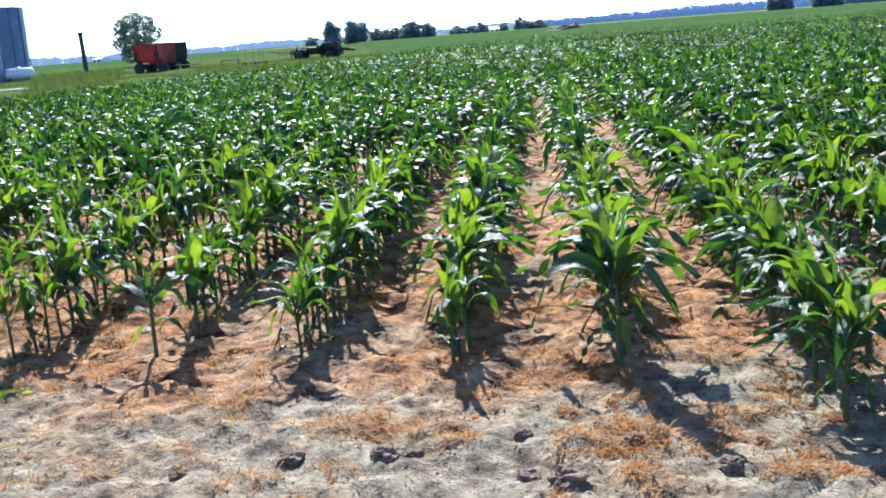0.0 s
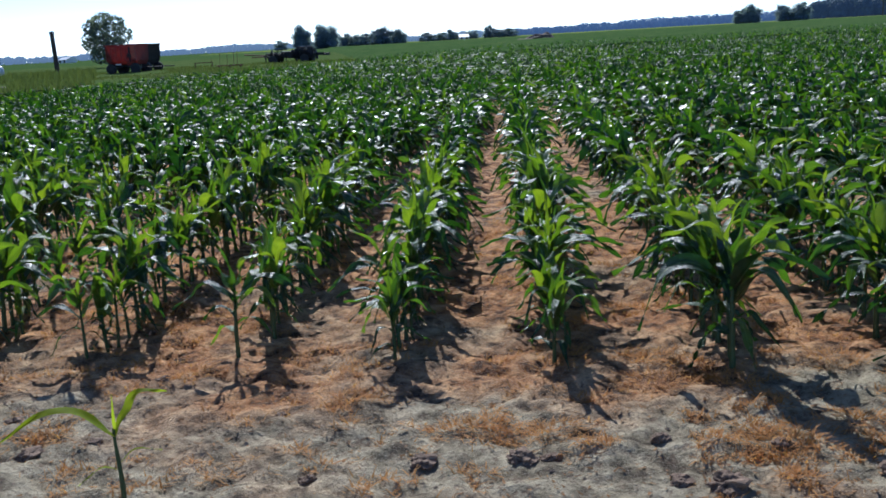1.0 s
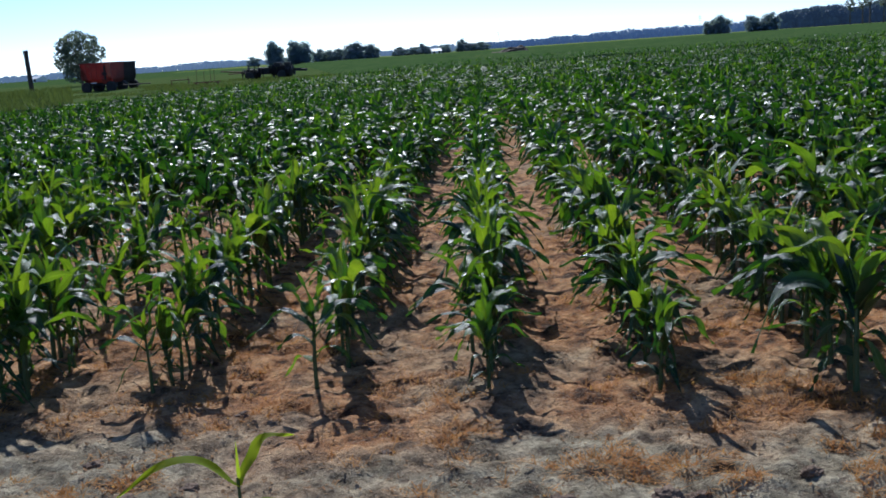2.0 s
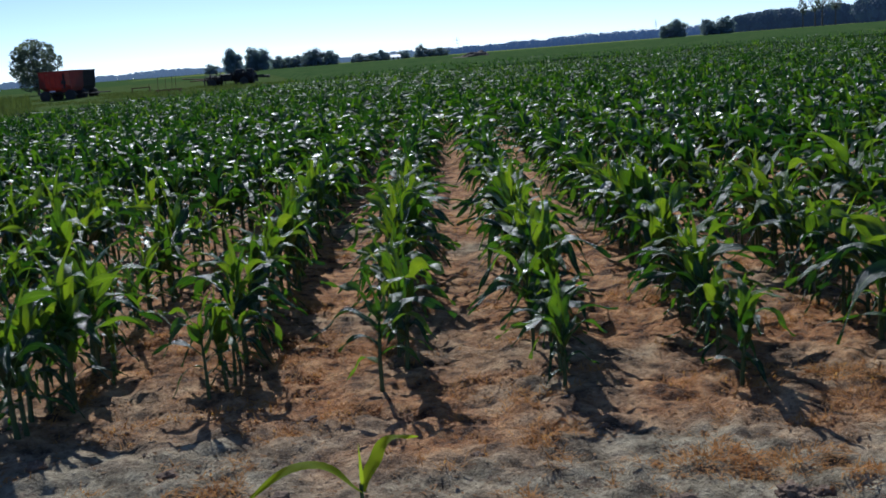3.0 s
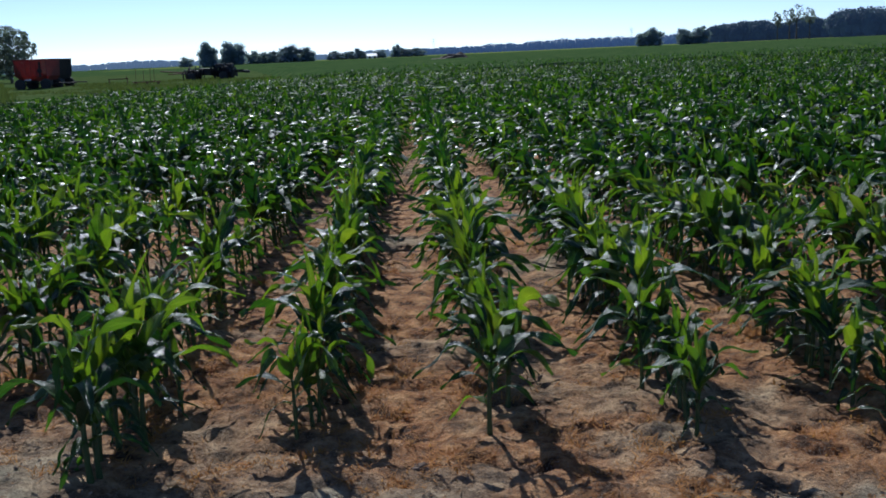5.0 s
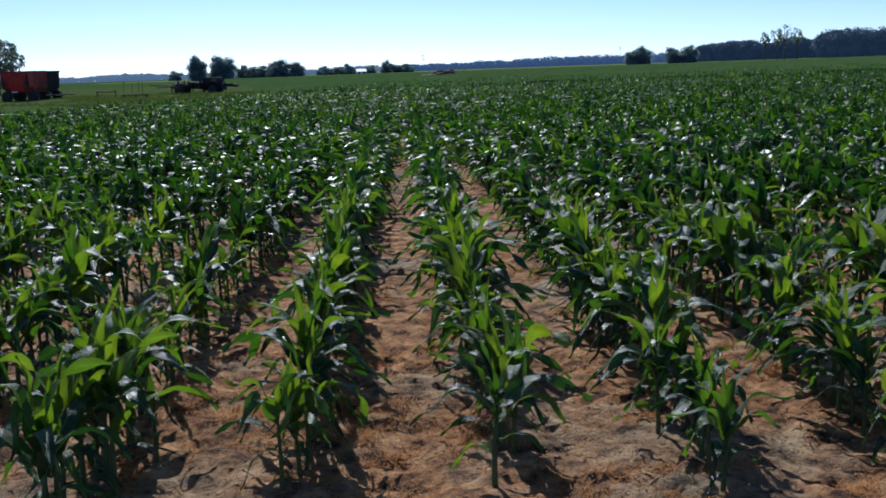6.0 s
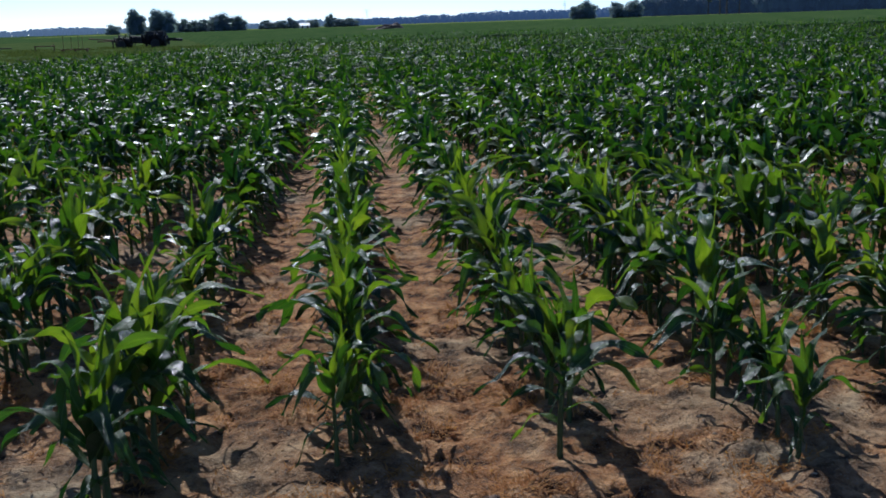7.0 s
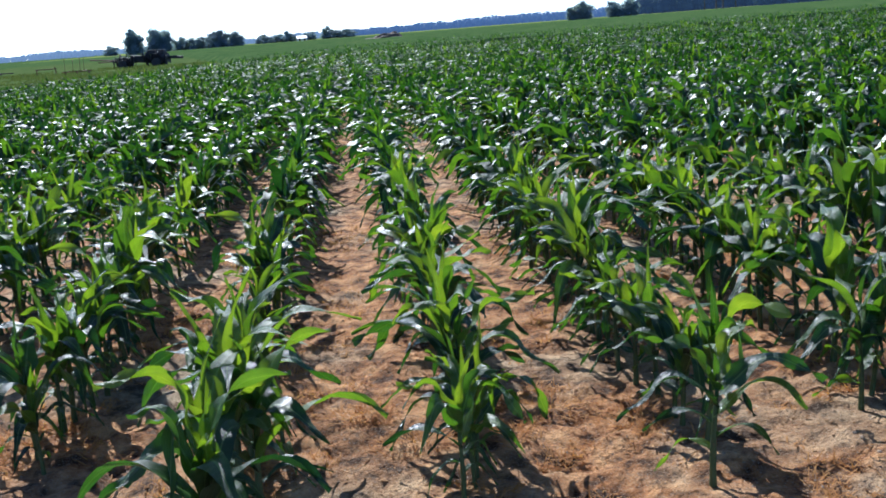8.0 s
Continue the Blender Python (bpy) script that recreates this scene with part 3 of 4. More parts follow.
def woods(name, bearings, dist, profile, rng, crowns, leaves, size, material, label, deep=25):
    """A belt of woodland between two bearings; profile(bearing) gives its height."""
    V, F = [], []
    for n in range(crowns):
        az = bearings[0] + (bearings[1] - bearings[0]) * (n + rng.random()) / crowns
        dd = dist + rng.random() * deep
        top = profile(az) * (0.92 + 0.22 * noise.noise(Vector((az * 1.3, dist, 0)))) * rng.uniform(0.80, 1.06)
        x, y = far(az, dd)
        w = top * rng.uniform(0.34, 0.66)
        crown_lump(rng, (x, y, top * 0.40), w * 0.58, top * 0.40, V, F)
        for _ in range(leaves // crowns):
            d = Vector((rng.gauss(0, 1), rng.gauss(0, 1), abs(rng.gauss(0, 1)))).normalized()
            r = rng.uniform(0.75, 1.08)
            c = Vector((x + d.x * w * r, y + d.y * w * r, top * 0.45 + d.z * top * 0.54 * r))
            a = Vector((rng.gauss(0, 1), rng.gauss(0, 1), rng.gauss(0, 1))).normalized() * size
            b = a.orthogonal() * 0.6
            i = len(V)
            V += [tuple(c - a), tuple(c - b), tuple(c + a), tuple(c + b)]
            F += [(i, i + 1, i + 2), (i, i + 2, i + 3)]
    ob = new(name, mesh_of(name, V, F, [material], smooth=False))
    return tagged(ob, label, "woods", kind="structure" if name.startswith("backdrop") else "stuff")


rng = random.Random(5)
g = "trees along the far side"
tree(far(-23.85, 150), 7.7, 7.9, rng, "open-crowned tree behind the red wagon", bare=0.08, blobs=17, count=4200, sparse=0.74, material=HAZED_OPEN)
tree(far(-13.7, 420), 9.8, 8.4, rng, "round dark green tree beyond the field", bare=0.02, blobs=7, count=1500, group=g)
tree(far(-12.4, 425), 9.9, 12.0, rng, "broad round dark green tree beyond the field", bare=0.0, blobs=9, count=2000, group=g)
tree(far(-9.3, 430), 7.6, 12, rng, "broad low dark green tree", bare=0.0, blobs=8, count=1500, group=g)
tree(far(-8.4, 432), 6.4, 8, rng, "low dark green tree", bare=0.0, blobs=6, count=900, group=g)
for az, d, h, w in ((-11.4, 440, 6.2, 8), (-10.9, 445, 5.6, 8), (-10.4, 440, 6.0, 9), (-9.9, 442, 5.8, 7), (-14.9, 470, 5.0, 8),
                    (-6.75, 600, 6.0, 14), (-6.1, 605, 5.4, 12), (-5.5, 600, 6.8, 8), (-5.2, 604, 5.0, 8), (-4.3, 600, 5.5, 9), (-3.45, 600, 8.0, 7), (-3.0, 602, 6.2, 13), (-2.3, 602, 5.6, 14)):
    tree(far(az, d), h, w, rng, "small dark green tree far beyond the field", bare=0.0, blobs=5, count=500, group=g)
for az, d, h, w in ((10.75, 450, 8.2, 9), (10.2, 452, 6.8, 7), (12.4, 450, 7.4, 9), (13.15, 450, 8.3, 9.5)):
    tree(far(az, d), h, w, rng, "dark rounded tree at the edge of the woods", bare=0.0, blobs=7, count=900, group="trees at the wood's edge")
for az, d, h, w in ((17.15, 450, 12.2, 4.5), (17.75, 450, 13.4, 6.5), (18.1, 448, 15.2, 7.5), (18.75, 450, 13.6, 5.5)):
    tree(far(az, d), h, w, rng, "tall thin open tree standing above the woods", bare=0.45, blobs=8, count=330, sparse=0.72, material=HAZED_OPEN, group="tall trees above the woods")
woods("backdrop_wood_corner", (19.9, 34), 620, lambda a: 15.6 + 2.2 * min(1, (a - 19.8) / 4), rng, 190, 34000, 0.9, WOOD_DIM_HAZE, "dark green wood at the field's far corner")
woods("backdrop_wood", (13.7, 20.2), 690, lambda a: 12.8 + 1.0 * math.sin(a * 2.1), rng, 150, 24000, 0.9, WOOD_DIM_HAZE, "dark green belt of woodland")
woods("backdrop_ridge", (-2.5, 16), 900, lambda a: 6.4 + 3.2 * min(1, (a + 2.5) / 10), rng, 200, 9000, 0.9, WOOD_HAZE, "hazy distant woodland", 60)
woods("backdrop_tree_line", (-40, -2), 950, lambda a: 6.8 + 1.0 * math.sin(a), rng, 380, 15000, 0.9, WOOD_SUN_HAZE, "hazy distant tree line", 60)


# ---- farmyard ----
def wheel(parent, at, r, width, rim_material, axis=90):
    bm = bmesh.new()
    prof = [(r * 0.62, -width / 2), (r * 0.94, -width / 2), (r, -width * 0.32), (r, width * 0.32), (r * 0.94, width / 2), (r * 0.62, width / 2)]
    lathe(bm, prof, 28, pose(*at, 90, 0, axis - 90))
    w = part("wheel", bm, RUBBER, parent, "black rubber tyre on a steel rim", smooth=False)
    bm = bmesh.new()
    lathe(bm, [(r * 0.64, -width * 0.53), (r * 0.60, -width * 0.30), (r * 0.18, -width * 0.36), (r * 0.16, width * 0.36), (r * 0.60, width * 0.30), (r * 0.64, width * 0.53)], 20, pose(*at, 90, 0, axis - 90))
    part("rim", bm, rim_material, w, "dusty steel rim")
    return w


def gravity_wagon(at, turn, paint, panel, label):
    """A hopper wagon: sheet steel box with ribs and rails, sloping floor and chute, on a four-wheeled iron gear."""
    ob = thing("grain_wagon", pose(*at, 0, 0, turn), label, "wagon", "grain wagons in the yard")
    L, W = 2.85, 2.4
    bm = bmesh.new()
    top, mid_z, low = 2.47, 1.12, 0.78
    ring = lambda l, w, z, dx=0.0: [bm.verts.new((sx * l / 2 + dx, sy * w / 2, z)) for sx, sy in ((-1, -1), (1, -1), (1, 1), (-1, 1))]
    a, b, c = ring(L, W, top), ring(L - 0.16, W - 0.10, mid_z), ring(2.3, 1.7, low, 0.10)
    for p, q in ((a, b), (b, c)):
        for i in range(4):
            bm.faces.new((q[i], q[(i + 1) % 4], p[(i + 1) % 4], p[i]))
    bm.faces.new(list(reversed(c)))
    bmesh.ops.solidify(bm, geom=bm.faces[:], thickness=0.05)
    part("hopper", bm, paint, ob, "sheet steel hopper")
    for x in (-1.36, -0.92, -0.46, 0.0, 0.46, 1.36):
        part("rib", box(bmesh.new(), (0.06, 0.06, top - mid_z), (x, -W / 2 + 0.01, (top + mid_z) / 2), (-2, 0, 0)), paint, ob)
    for sy in (-1, 1):
        part("top_rail", box(bmesh.new(), (L + 0.1, 0.07, 0.08), (0, sy * (W / 2 + 0.01), top)), paint, ob)
    for sx in (-1, 1):
        part("end_rail", box(bmesh.new(), (0.07, W - 0.06, 0.08), (sx * (L / 2 + 0.01), 0, top)), paint, ob)
    part("side_panel", box(bmesh.new(), (0.36, 0.025, 1.10), (1.14, -W / 2 - 0.015, 1.85)), panel, ob, "brighter side panel" if panel is ORANGE else "")
    part("chute", box(bmesh.new(), (0.62, 0.5, 0.5), (0.72, -0.88, 1.05), (28, 0, 0), 0.02), paint, ob, "sloping discharge chute")
    part("chute_gate", box(bmesh.new(), (0.16, 0.05, 1.2), (0.80, -W / 2 - 0.04, 1.66)), DARK, ob, "dark gate slide")
    part("crank_wheel", lathe(bmesh.new(), [(0.17, -0.02), (0.21, -0.02), (0.21, 0.02), (0.17, 0.02)], 16, pose(0.80, -W / 2 - 0.11, 1.55, 90, 0, 0)), DARK, ob, "iron crank wheel")
    for sx in (-1, 1):
        for sy in (-1, 1):
            part("leg", rod(bmesh.new(), (sx * 1.05, sy * 0.75, 0.75), (sx * 1.2, sy * 1.08, 1.75), 0.05), DARK, ob)
            wheel(ob, (sx * 1.12, sy * 0.98, 0.46), 0.46, 0.28, DARK)
    for sy in (-0.5, 0.5):
        part("frame_beam", box(bmesh.new(), (2.9, 0.12, 0.16), (0, sy, 0.70)), DARK, ob)
    for sx in (-1.12, 1.12):
        part("axle", box(bmesh.new(), (0.14, 1.8, 0.14), (sx, 0, 0.47)), DARK, ob)
    part("light_bar", box(bmesh.new(), (0.5, 0.04, 0.10), (-0.42, -W / 2 + 0.2, 0.84)), WHITE, ob, "white board under the hopper")
    part("tongue", rod(bmesh.new(), (1.3, 0, 0.5), (3.4, -0.3, 0.45), 0.05), DARK, ob, "iron drawbar")
    return ob


gravity_wagon((-37.15, 86.0, 0.0), -4, RED, ORANGE, "faded red gravity grain wagon parked on rough grass")
gravity_wagon((-37.5, 89.6, 0.0), -6, DARK, DARK, "dark gravity grain wagon behind the red one")


def harrow():
    ob = thing("disc_harrow", pose(-23.85, 93, 0, 0, 0, 0), "dark folded disc harrow standing in the grass", "harrow")
    part("frame_beam", box(bmesh.new(), (5.0, 0.16, 0.16), (0.1, -0.4, 0.80)), DARK, ob)
    part("frame_beam", box(bmesh.new(), (5.4, 0.16, 0.16), (0.2, 0.7, 0.72)), DARK, ob)
    for x in (-2.2, -1.1, 0.3, 1.4):
        part("cross_beam", box(bmesh.new(), (0.14, 1.6, 0.14), (x, 0.15, 0.86)), DARK, ob)
    r = random.Random(3)
    for lo, hi, z, tilt in ((-2.8, -1.1, 0.70, 10), (-0.2, 1.75, 0.74, -5)):
        n = 9
        for i in range(n):
            x = lo + (hi - lo) * i / (n - 1)
            for y in (-0.75, 0.2):
                bm = lathe(bmesh.new(), [(0.03, -0.08), (0.43, -0.02), (0.44, 0.01), (0.04, 0.06)], 18, pose(x, y, z - 0.10 + r.uniform(-0.10, 0.26), 0, 90 + r.uniform(-12, 12), tilt))
                part("disc", bm, DARK, ob, "dark concave disc blade")
        part("gang_shaft", rod(bmesh.new(), (lo - 0.15, -0.75, z), (hi + 0.15, -0.75, z), 0.05), DARK, ob)
        part("gang_shaft", rod(bmesh.new(), (lo - 0.15, 0.2, z), (hi + 0.15, 0.2, z), 0.05), DARK, ob)
        part("gang_cover", box(bmesh.new(), (hi - lo - 0.5, 0.7, 0.50), ((lo + hi) / 2, -0.25, z + 0.05), (0, tilt * 0.5, 0), 0.08), DARK, ob)
    part("weight_box", box(bmesh.new(), (0.75, 0.7, 0.42), (0.45, -0.2, 1.27), (0, 0, 0), 0.04), DARK, ob)
    part("weight_box", box(bmesh.new(), (0.55, 0.6, 0.40), (1.3, -0.2, 1.25), (0, 0, 0), 0.04), DARK, ob)
    for x in (-2.0, 0.9):
        for y in (-1.1, 1.0):
            wheel(ob, (x, y, 0.4), 0.4, 0.24, DARK)
    part("spring_bank", box(bmesh.new(), (1.6, 0.6, 0.62), (-0.65, -0.3, 0.80), (0, 3, 0), 0.07), DARK, ob)
    for x0, x1, top in ((-2.5, -2.3, 1.30), (-1.5, -1.35, 1.36), (-0.1, 0.1, 1.22), (1.5, 1.75, 1.30)):
        part("spring_arm", rod(bmesh.new(), (x0, -0.4, 0.7), (x1, -0.3, top), 0.07, 0.04), DARK, ob, "dark spring arm")
    part("lift_arm", rod(bmesh.new(), (-1.9, -0.2, 0.8), (-1.75, -0.2, 1.32), 0.05), DARK, ob)
    part("drag_bar", box(bmesh.new(), (1.3, 0.5, 0.22), (2.4, -0.2, 0.72), (0, 4, 0), 0.03), DARK, ob)
    part("hitch", rod(bmesh.new(), (-2.6, 0, 0.78), (-5.2, 0.6, 1.0), 0.06), RUST, ob, "rusty iron hitch pole")
    part("hitch", rod(bmesh.new(), (-2.6, -0.6, 0.75), (-4.4, 0.2, 0.72), 0.05), RUST, ob, "rusty iron hitch pole")
    return ob


harrow()


def trestle():
    ob = thing("iron_trestle", pose(*far(-18.35, 92, (-2.35, 1.25)), 0), "low rusty iron beam on short legs in the grass", "trestle")
    part("beam", box(bmesh.new(), (1.75, 0.12, 0.08), (0, 0, 0.55)), RUST, ob)
    for x in (-0.78, 0.78):
        part("leg", box(bmesh.new(), (0.07, 0.08, 0.60), (x, 0, 0.25)), RUST, ob)
    part("lever", rod(bmesh.new(), (0.75, 0, 0.55), (0.72, 0, 0.80), 0.025), RUST, ob)


trestle()
for az, h in ((-17.45, 1.10), (-17.05, 0.95), (-16.7, 1.15), (-16.5, 1.05)):
    x, y = far(az, 90, (-2.35, 1.25))
    st = thing("steel_stake", pose(x, y, 0, 2, 3, 0), "thin rusty steel stake driven into the grass", "stake", "stakes beside the harrow")
    part("shaft", rod(bmesh.new(), (0, 0, -0.2), (0, 0, h + 0.2), 0.02, 0.016, 6), RUST, st)
    part("plate", box(bmesh.new(), (0.06, 0.03, 0.10), (0, 0, h + 0.14)), RUST, st)

rail = thing("drag_harrow", pose(*far(-16.9, 86, (-2.35, 1.25)), 0, 0, 0, 8), "low rusty drag harrow lying in the grass", "harrow")
for y in (0, 0.5):
    part("rail", box(bmesh.new(), (2.2, 0.10, 0.08), (0, y, 0.28)), RUST, rail)
for x in (-0.9, 0.0, 0.9):
    part("foot", box(bmesh.new(), (0.08, 0.7, 0.28), (x, 0.25, 0.12)), RUST, rail)


def bin_silo(at, r, h, label):
    ob = thing("grain_bin", pose(*at, 0), label, "silo", "steel bins of the farmyard")
    bm = bmesh.new()
    prof, n = [], int(h / 0.12)
    for i in range(n + 1):
        prof.append((r + (0.007 if i % 2 else -0.007), h * i / n))
    lathe(bm, prof, 56)
    part("wall", bm, HAZED_STEEL, ob, "corrugated blue-grey steel wall")
    part("roof", lathe(bmesh.new(), [(r + 0.08, h - 0.02), (r + 0.08, h + 0.06), (r * 0.3, h + 0.35), (0.25, h + 0.42)], 56), HAZED_STEEL, ob, "shallow steel roof")
    for i in range(14):
        a = 2 * math.pi * i / 14
        part("stiffener", box(bmesh.new(), (0.06, 0.10, h - 0.1), ((r + 0.05) * math.cos(a), (r + 0.05) * math.sin(a), h / 2), (0, 0, math.degrees(a))), HAZED_STEEL, ob)


bin_silo(far(-31.15, 104, (0, 0)), 2.75, 6.7, "tall blue-grey corrugated steel grain bin")
bin_silo(far(-32.65, 97, (0, 0)), 2.9, 6.9, "blue-grey steel grain bin beside its twin")

tank = thing("gas_tank", pose(*far(-30.25, 97, (0, 0)), 0, 0, 0, 30), "white horizontal fuel tank before the grain bins", "tank")
part("shell", lathe(bmesh.new(), [(0.02, -1.3), (0.25, -1.27), (0.42, -1.12), (0.45, -0.95), (0.45, 0.95), (0.42, 1.12), (0.25, 1.27), (0.02, 1.3)], 28, pose(0, 0, 0.85, 0, 90, 0)), WHITE, tank, smooth=True)
part("valve_dome", lathe(bmesh.new(), [(0.16, 1.27), (0.16, 1.38), (0.08, 1.43)], 16), WHITE, tank)
for x in (-0.8, 0.8):
    part("saddle", box(bmesh.new(), (0.2, 0.7, 0.55), (x, 0, 0.22)), DARK, tank)

post = thing("wooden_post", pose(*far(-26.8, 92, (-0.3, 0.1)), 0, 0, -1.5, 0), "thick dark weathered wooden post in the grass", "post")
part("shaft", rod(bmesh.new(), (0, 0, -0.3), (0, 0, 3.85), 0.20, 0.17, 12), POSTWOOD, post)
part("collar", lathe(bmesh.new(), [(0.20, 3.60), (0.22, 3.70), (0.19, 3.87)], 12), DARK, post)


def farmhouse(at, w, d, h, turn, wall, label):
    ob = thing("farm_building", pose(*at, 0, 0, 0, turn), label, "building")
    part("wall", box(bmesh.new(), (w, d, h), (0, 0, h / 2)), wall, ob)
    bm = bmesh.new()
    vs = [bm.verts.new(p) for p in ((-w / 2 - 0.3, -d / 2 - 0.3, h - 0.05), (w / 2 + 0.3, -d / 2 - 0.3, h - 0.05), (w / 2 + 0.3, d / 2 + 0.3, h - 0.05), (-w / 2 - 0.3, d / 2 + 0.3, h - 0.05), (-w / 2 - 0.3, 0, h + d * 0.18), (w / 2 + 0.3, 0, h + d * 0.18))]
    for f in ((0, 1, 5, 4), (2, 3, 4, 5), (1, 2, 5), (3, 0, 4), (3, 2, 1, 0)):
        bm.faces.new([vs[i] for i in f])
    part("roof", bm, WHITE, ob, "pale metal roof")
    for x in (-w * 0.28, w * 0.28):
        part("window", box(bmesh.new(), (1.2, 0.08, 1.2), (x, -d / 2 - 0.03, h * 0.55)), DARK, ob)


farmhouse(far(-4.8, 590), 5.2, 8, 1.7, 10, WHITE, "small white farm building far beyond the field")
farmhouse(far(-26.1, 520), 5.2, 6.5, 1.7, -20, WHITE, "white farm building with a pale roof among far trees")


def pylon(az, h):
    ob = thing("power_pylon", pose(*far(az, 980), 0, 0, 0, 20), "thin grey lattice power pylon above the far woods", "pylon", "pylons of the far power line")
    for sx in (-1, 1):
        for sy in (-1, 1):
            part("leg", rod(bmesh.new(), (sx * 1.6, sy * 1.6, 0), (sx * 0.25, sy * 0.25, h), 0.07, 0.05, 4), HAZED_STEEL, ob)
    for z, w in ((h * 0.72, 4.5), (h * 0.84, 3.6), (h * 0.95, 2.6)):
        part("cross_arm", rod(bmesh.new(), (-w, 0, z), (w, 0, z), 0.05, 0.05, 4), HAZED_STEEL, ob)
    for i in range(6):
        z0, z1 = h * i / 7, h * (i + 1) / 7
        w0, w1 = 1.6 - 1.35 * i / 7, 1.6 - 1.35 * (i + 1) / 7
        part("brace", rod(bmesh.new(), (-w0, -w0, z0), (w1, -w1, z1), 0.04, 0.04, 4), HAZED_STEEL, ob)


pylon(-1.3, 15.5)
pylon(9.6, 17.0)


def mound():
    x0, y0 = far(-0.5, 185)
    bm = bmesh.new()
    r = bmesh.ops.create_icosphere(bm, subdivisions=5, radius=1)
    for v in r["verts"]:
        n = noise.noise(v.co * 2.2) + 0.5 * noise.noise(v.co * 6)
        peak = 0.75 + 0.55 * math.exp(-((v.co.x - 0.35) / 0.35) ** 2)
        v.co = Vector((v.co.x * (3.9 + 0.5 * n), v.co.y * (3.0 + 0.5 * n), max(-0.1, v.co.z) * (1.05 * peak + 0.45 * n)))
    ob = part("dirt_mound", bm, two_tone("dirt_heap", (0.07, 0.05, 0.035), (0.14, 0.095, 0.065), 1.5, 0.95, c=(0.07, 0.09, 0.04)), None, smooth=True)
    ob.location = (x0, y0, 0.1)
    return tagged(ob, "low brown heap of earth out in the field", "mound")


mound()


# ---- litter on the soil ----
def straw_litter():
    """Tufts of dead orange-brown weeds, thick in some patches."""
    r = random.Random(21)
    V, F = [], []
    tries = 0
    while len(F) < 100000 and tries < 70000:
        tries += 1
        x, y = r.uniform(-5.2, 2.6), 2.3 + 7.5 * r.random() ** 1.4
        dens = 0.6 * noise.noise(Vector((x * 1.7, y * 1.9, 3))) + 0.6 * noise.noise(Vector((x * 5, y * 5, 8))) + 0.3 * noise.noise(Vector((x * 13, y * 13, 5)))
        if y < 3.2:
            dens -= 0.15
        if dens < 0.04 + 0.34 * r.random():
            continue
        z = height(x, y)
        for _ in range(r.randint(8, 22)):
            a, l = r.random() * 6.28, r.uniform(0.015, 0.065)
            lean = r.uniform(0.5, 1.56) ** 0.7 * 1.12
            bx, by = x + r.gauss(0, 0.025), y + r.gauss(0, 0.025)
            dx, dy = math.cos(a), math.sin(a)
            w = r.uniform(0.0015, 0.004)
            i = len(V)
            for f in (0, 0.55, 1):
                px, py = bx + dx * l * f * math.sin(lean), by + dy * l * f * math.sin(lean)
                pz = z - 0.004 + l * f * math.cos(lean) * (1 - 0.3 * f) + 0.004
                ww = w * (1 - 0.7 * f)
                V += [(px - dy * ww, py + dx * ww, pz), (px + dy * ww, py - dx * ww, pz)]
            F += [(i, i + 1, i + 3, i + 2), (i + 2, i + 3, i + 5, i + 4)]
    ob = new("dead_weeds", mesh_of("dead_weeds", V, F, [STRAW], smooth=False))
    tagged(ob, "tufts of dried orange-brown weeds on the soil", "dead weeds", kind="stuff")


straw_litter()


def leaf_bits():
    """Single scraps of dead leaf and stem lying about on the soil."""
    r = random.Random(77)
    V, F = [], []
    for _ in range(27000):
        x, y = r.uniform(-5.0, 2.4), 2.3 + 6.5 * r.random() ** 1.4
        if noise.noise(Vector((x * 2.1, y * 2.6, 12))) + 0.5 * noise.noise(Vector((x * 7, y * 8, 2))) < -0.25 + 0.5 * r.random():
            continue
        z = height(x, y) + 0.003
        a, l, w = r.random() * 6.28, r.uniform(0.006, 0.030), r.uniform(0.0015, 0.006)
        dx, dy, up = math.cos(a), math.sin(a), r.uniform(-0.1, 0.32) * l
        i = len(V)
        V += [(x - dy * w, y + dx * w, z), (x + dy * w, y - dx * w, z + r.uniform(-0.3, 1) * w), (x + dx * l + dy * w * 0.4, y + dy * l - dx * w * 0.4, z + up), (x + dx * l - dy * w * 0.4, y + dy * l + dx * w * 0.4, z + up)]
        F.append((i, i + 1, i + 2, i + 3))
    ob = new("dead_leaf_scraps", mesh_of("dead_leaf_scraps", V, F, [SCRAP], smooth=False))
    tagged(ob, "scraps of brown dead leaf scattered on the soil", "dead leaves", kind="stuff")


leaf_bits()


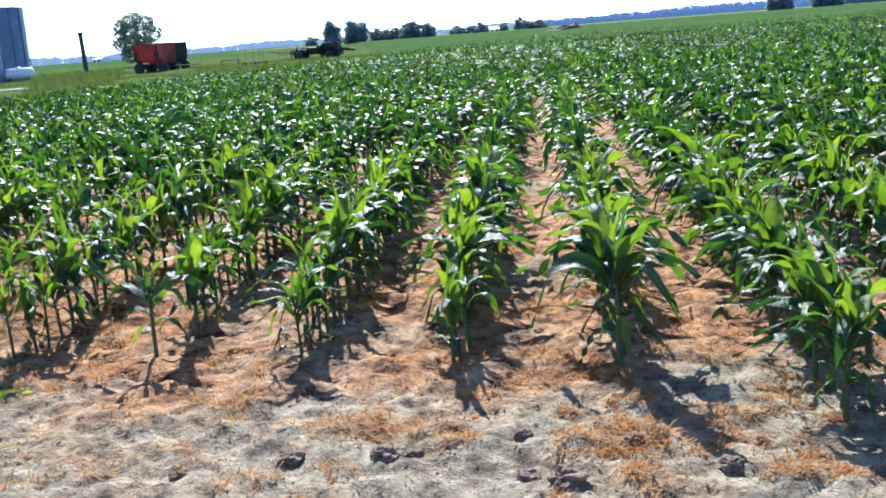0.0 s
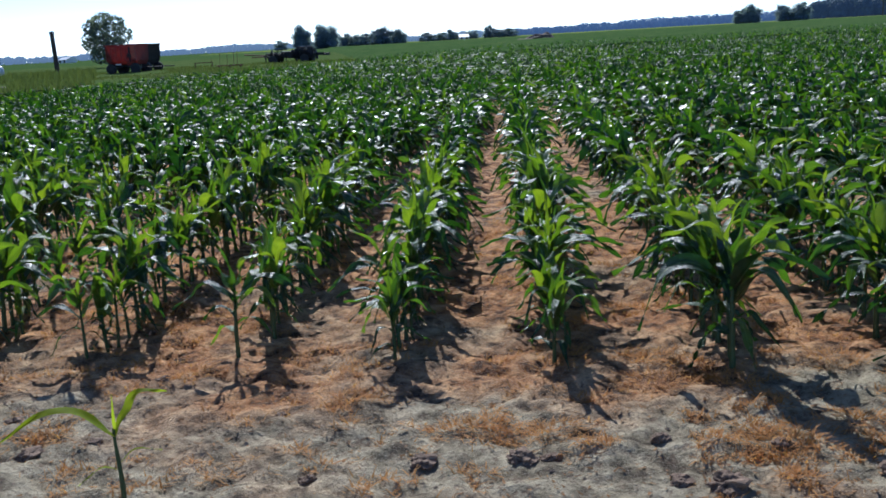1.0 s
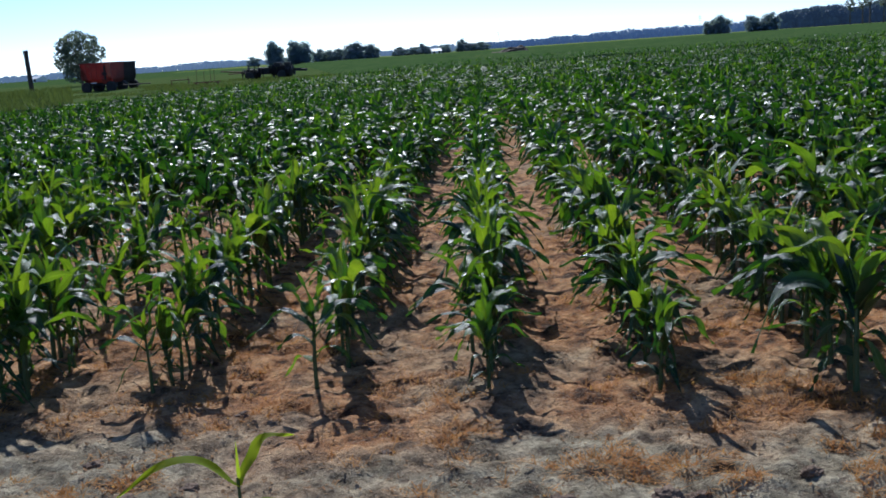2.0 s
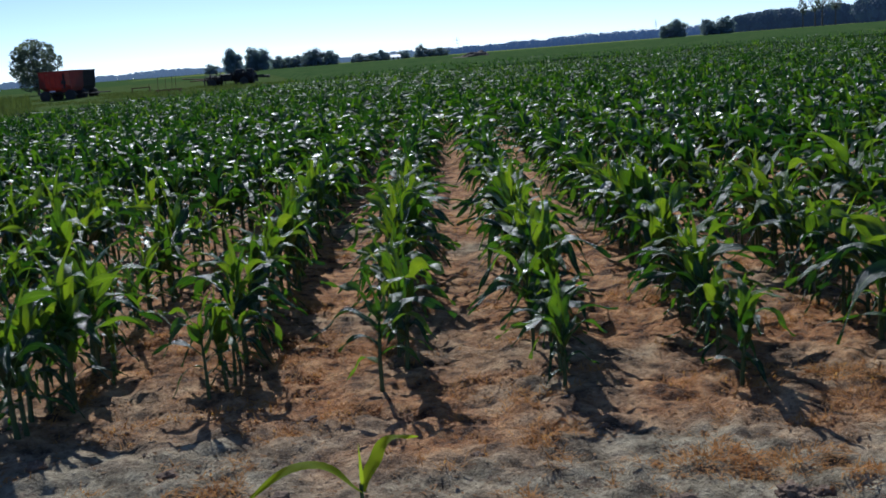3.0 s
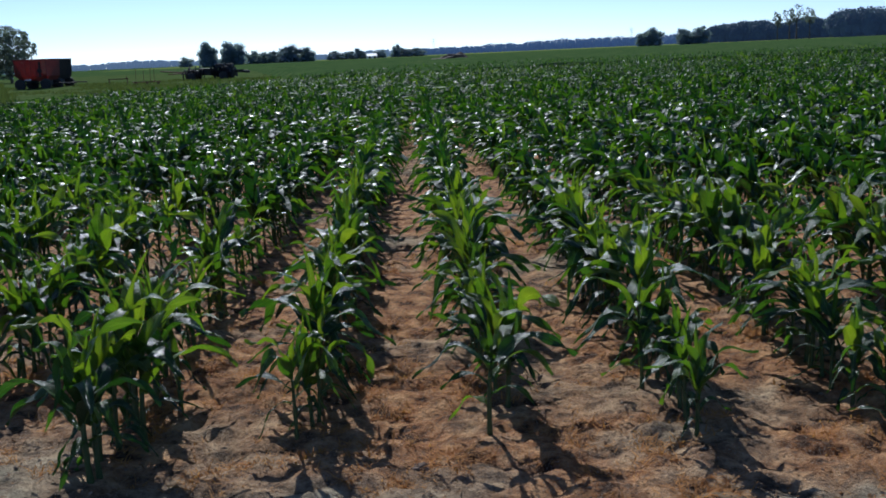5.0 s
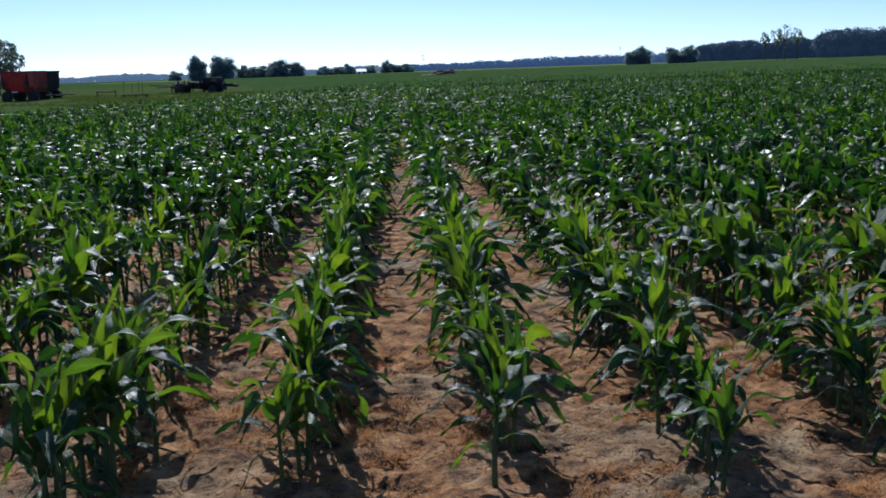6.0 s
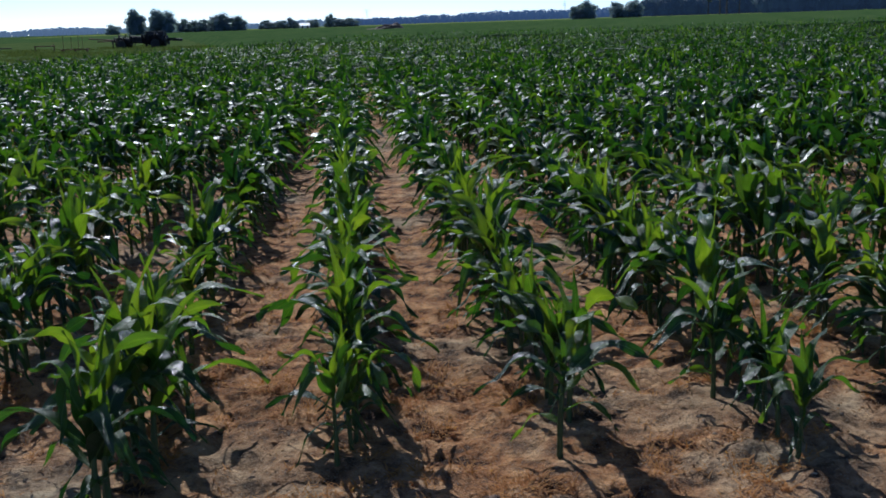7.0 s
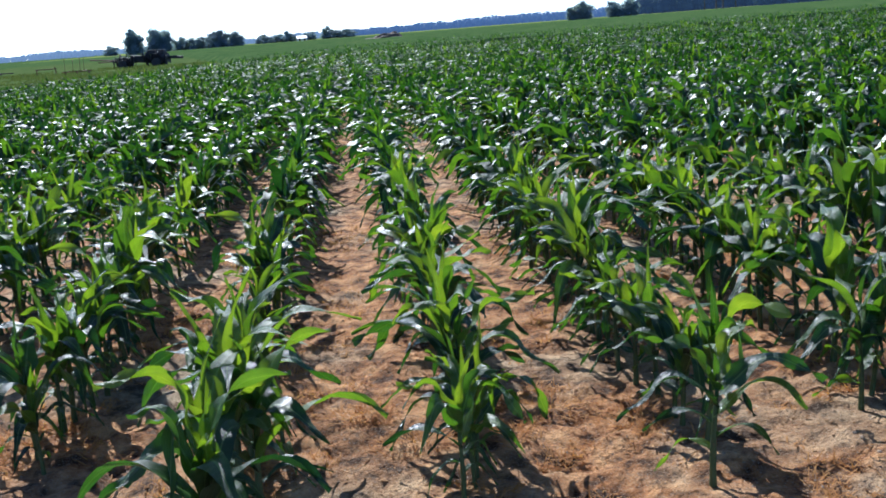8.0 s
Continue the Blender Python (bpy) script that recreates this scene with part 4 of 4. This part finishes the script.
def dry_tuft(x, y, size, r):
    """A flattened tussock of golden dead grass, its blades lying outwards."""
    V, F = [], []
    for _ in range(230):
        a = r.random() * 6.28
        d = size * r.random() ** 0.7
        l = r.uniform(0.025, 0.075) * (0.6 + size * 3)
        lift = r.uniform(0.1, 0.55) * l * (1.2 - d / size * 0.6)
        turn = a + r.gauss(0, 0.7)
        bx, by = 1.25 * d * math.cos(a), 0.8 * d * math.sin(a)
        z0 = height(x + bx, y + by) - height(x, y) + 0.004
        dx, dy = math.cos(turn), math.sin(turn)
        w = r.uniform(0.0012, 0.0030)
        i = len(V)
        for f, zz in ((0, 0), (0.5, 0.75 * lift), (1, lift * r.uniform(0.5, 1.0))):
            ww = w * (1 - 0.7 * f)
            px, py = bx + dx * l * f, by + dy * l * f
            V += [(px - dy * ww, py + dx * ww, z0 + zz), (px + dy * ww, py - dx * ww, z0 + zz)]
        F += [(i, i + 1, i + 3, i + 2), (i + 2, i + 3, i + 5, i + 4)]
    ob = new("dry_grass_tuft", mesh_of("dry_grass_tuft", V, F, [STRAW], smooth=False))
    ob.location = (x, y, height(x, y))
    tagged(ob, "flattened tuft of golden-brown dead grass on soil", "dead grass", "dry grass tufts between the rows")


tuft_rng = random.Random(41)
for x, y, size in ((-2.42, 5.53, 0.17), (-2.10, 5.36, 0.15), (0.69, 4.48, 0.17), (0.34, 3.55, 0.15), (-0.06, 4.28, 0.16), (-0.07, 4.58, 0.12), (-1.34, 4.04, 0.11),
                   (-0.80, 3.72, 0.15), (-0.52, 3.68, 0.13), (-2.19, 4.47, 0.11), (-3.15, 5.53, 0.13), (-2.94, 5.27, 0.13), (-2.70, 5.61, 0.10), (0.62, 3.75, 0.12)):
    dry_tuft(x, y, size, tuft_rng)


def clod_mesh(r, size, sub):
    bm = bmesh.new()
    s = bmesh.ops.create_icosphere(bm, subdivisions=sub, radius=size)
    o = Vector((r.random() * 50, r.random() * 50, 0))
    for v in s["verts"]:
        d = v.co / size
        n = 0.55 * noise.noise(d * 1.2 + o) + 0.4 * noise.noise(d * 2.9 + o) + 0.16 * noise.noise(d * 6.5 + o)
        v.co *= 0.85 + 0.75 * n
        v.co.z *= 0.55
    return bm


r = random.Random(8)
for x, y, s in ((0.07, 3.20, 0.085), (-0.07, 3.27, 0.055), (-0.96, 3.43, 0.07), (-0.60, 3.43, 0.07), (-0.50, 3.47, 0.05), (-1.62, 3.02, 0.06), (-2.5, 3.55, 0.07), (-2.28, 3.62, 0.05), (0.62, 3.3, 0.06), (0.3, 3.5, 0.04),
                (-1.35, 3.3, 0.04), (-0.1, 3.6, 0.045), (-1.6, 3.9, 0.04), (-2.0, 2.7, 0.06), (-1.0, 2.8, 0.05), (-2.75, 3.9, 0.055), (-2.3, 4.4, 0.045), (-3.3, 4.0, 0.05)):
    ob = part("soil_clod", clod_mesh(r, s * 0.85, 4), CLOD, None)
    ob.location = (x, y, height(x, y) + s * 0.05)
    tagged(ob, "dark crumbly clod of soil on bare ground", "clod", "clods at the field's edge")


def crumbs():
    r = random.Random(31)
    V, F = [], []
    for _ in range(11000):
        x, y = r.uniform(-5.0, 2.4), 2.3 + 6 * r.random() ** 1.5
        if noise.noise(Vector((x * 2.3, y * 2.3, 1))) < -0.15:
            continue
        s = 0.002 + 0.012 * r.random() ** 4
        z = height(x, y)
        i = len(V)
        for dx, dy, dz in ((1, 0, 0), (0, 1, 0), (-1, 0, 0), (0, -1, 0), (0, 0, 1), (0, 0, -1)):
            j = r.uniform(0.6, 1.2) * s
            V.append((x + dx * j, y + dy * j, z + dz * j * 0.55))
        F += [(i + a, i + b, i + c) for a, b, c in ((0, 1, 4), (1, 2, 4), (2, 3, 4), (3, 0, 4), (1, 0, 5), (2, 1, 5), (3, 2, 5), (0, 3, 5))]
    ob = new("soil_crumbs", mesh_of("soil_crumbs", V, F, [CRUMB], smooth=False))
    tagged(ob, "loose crumbs of dry soil", "soil crumbs", kind="stuff")


crumbs()
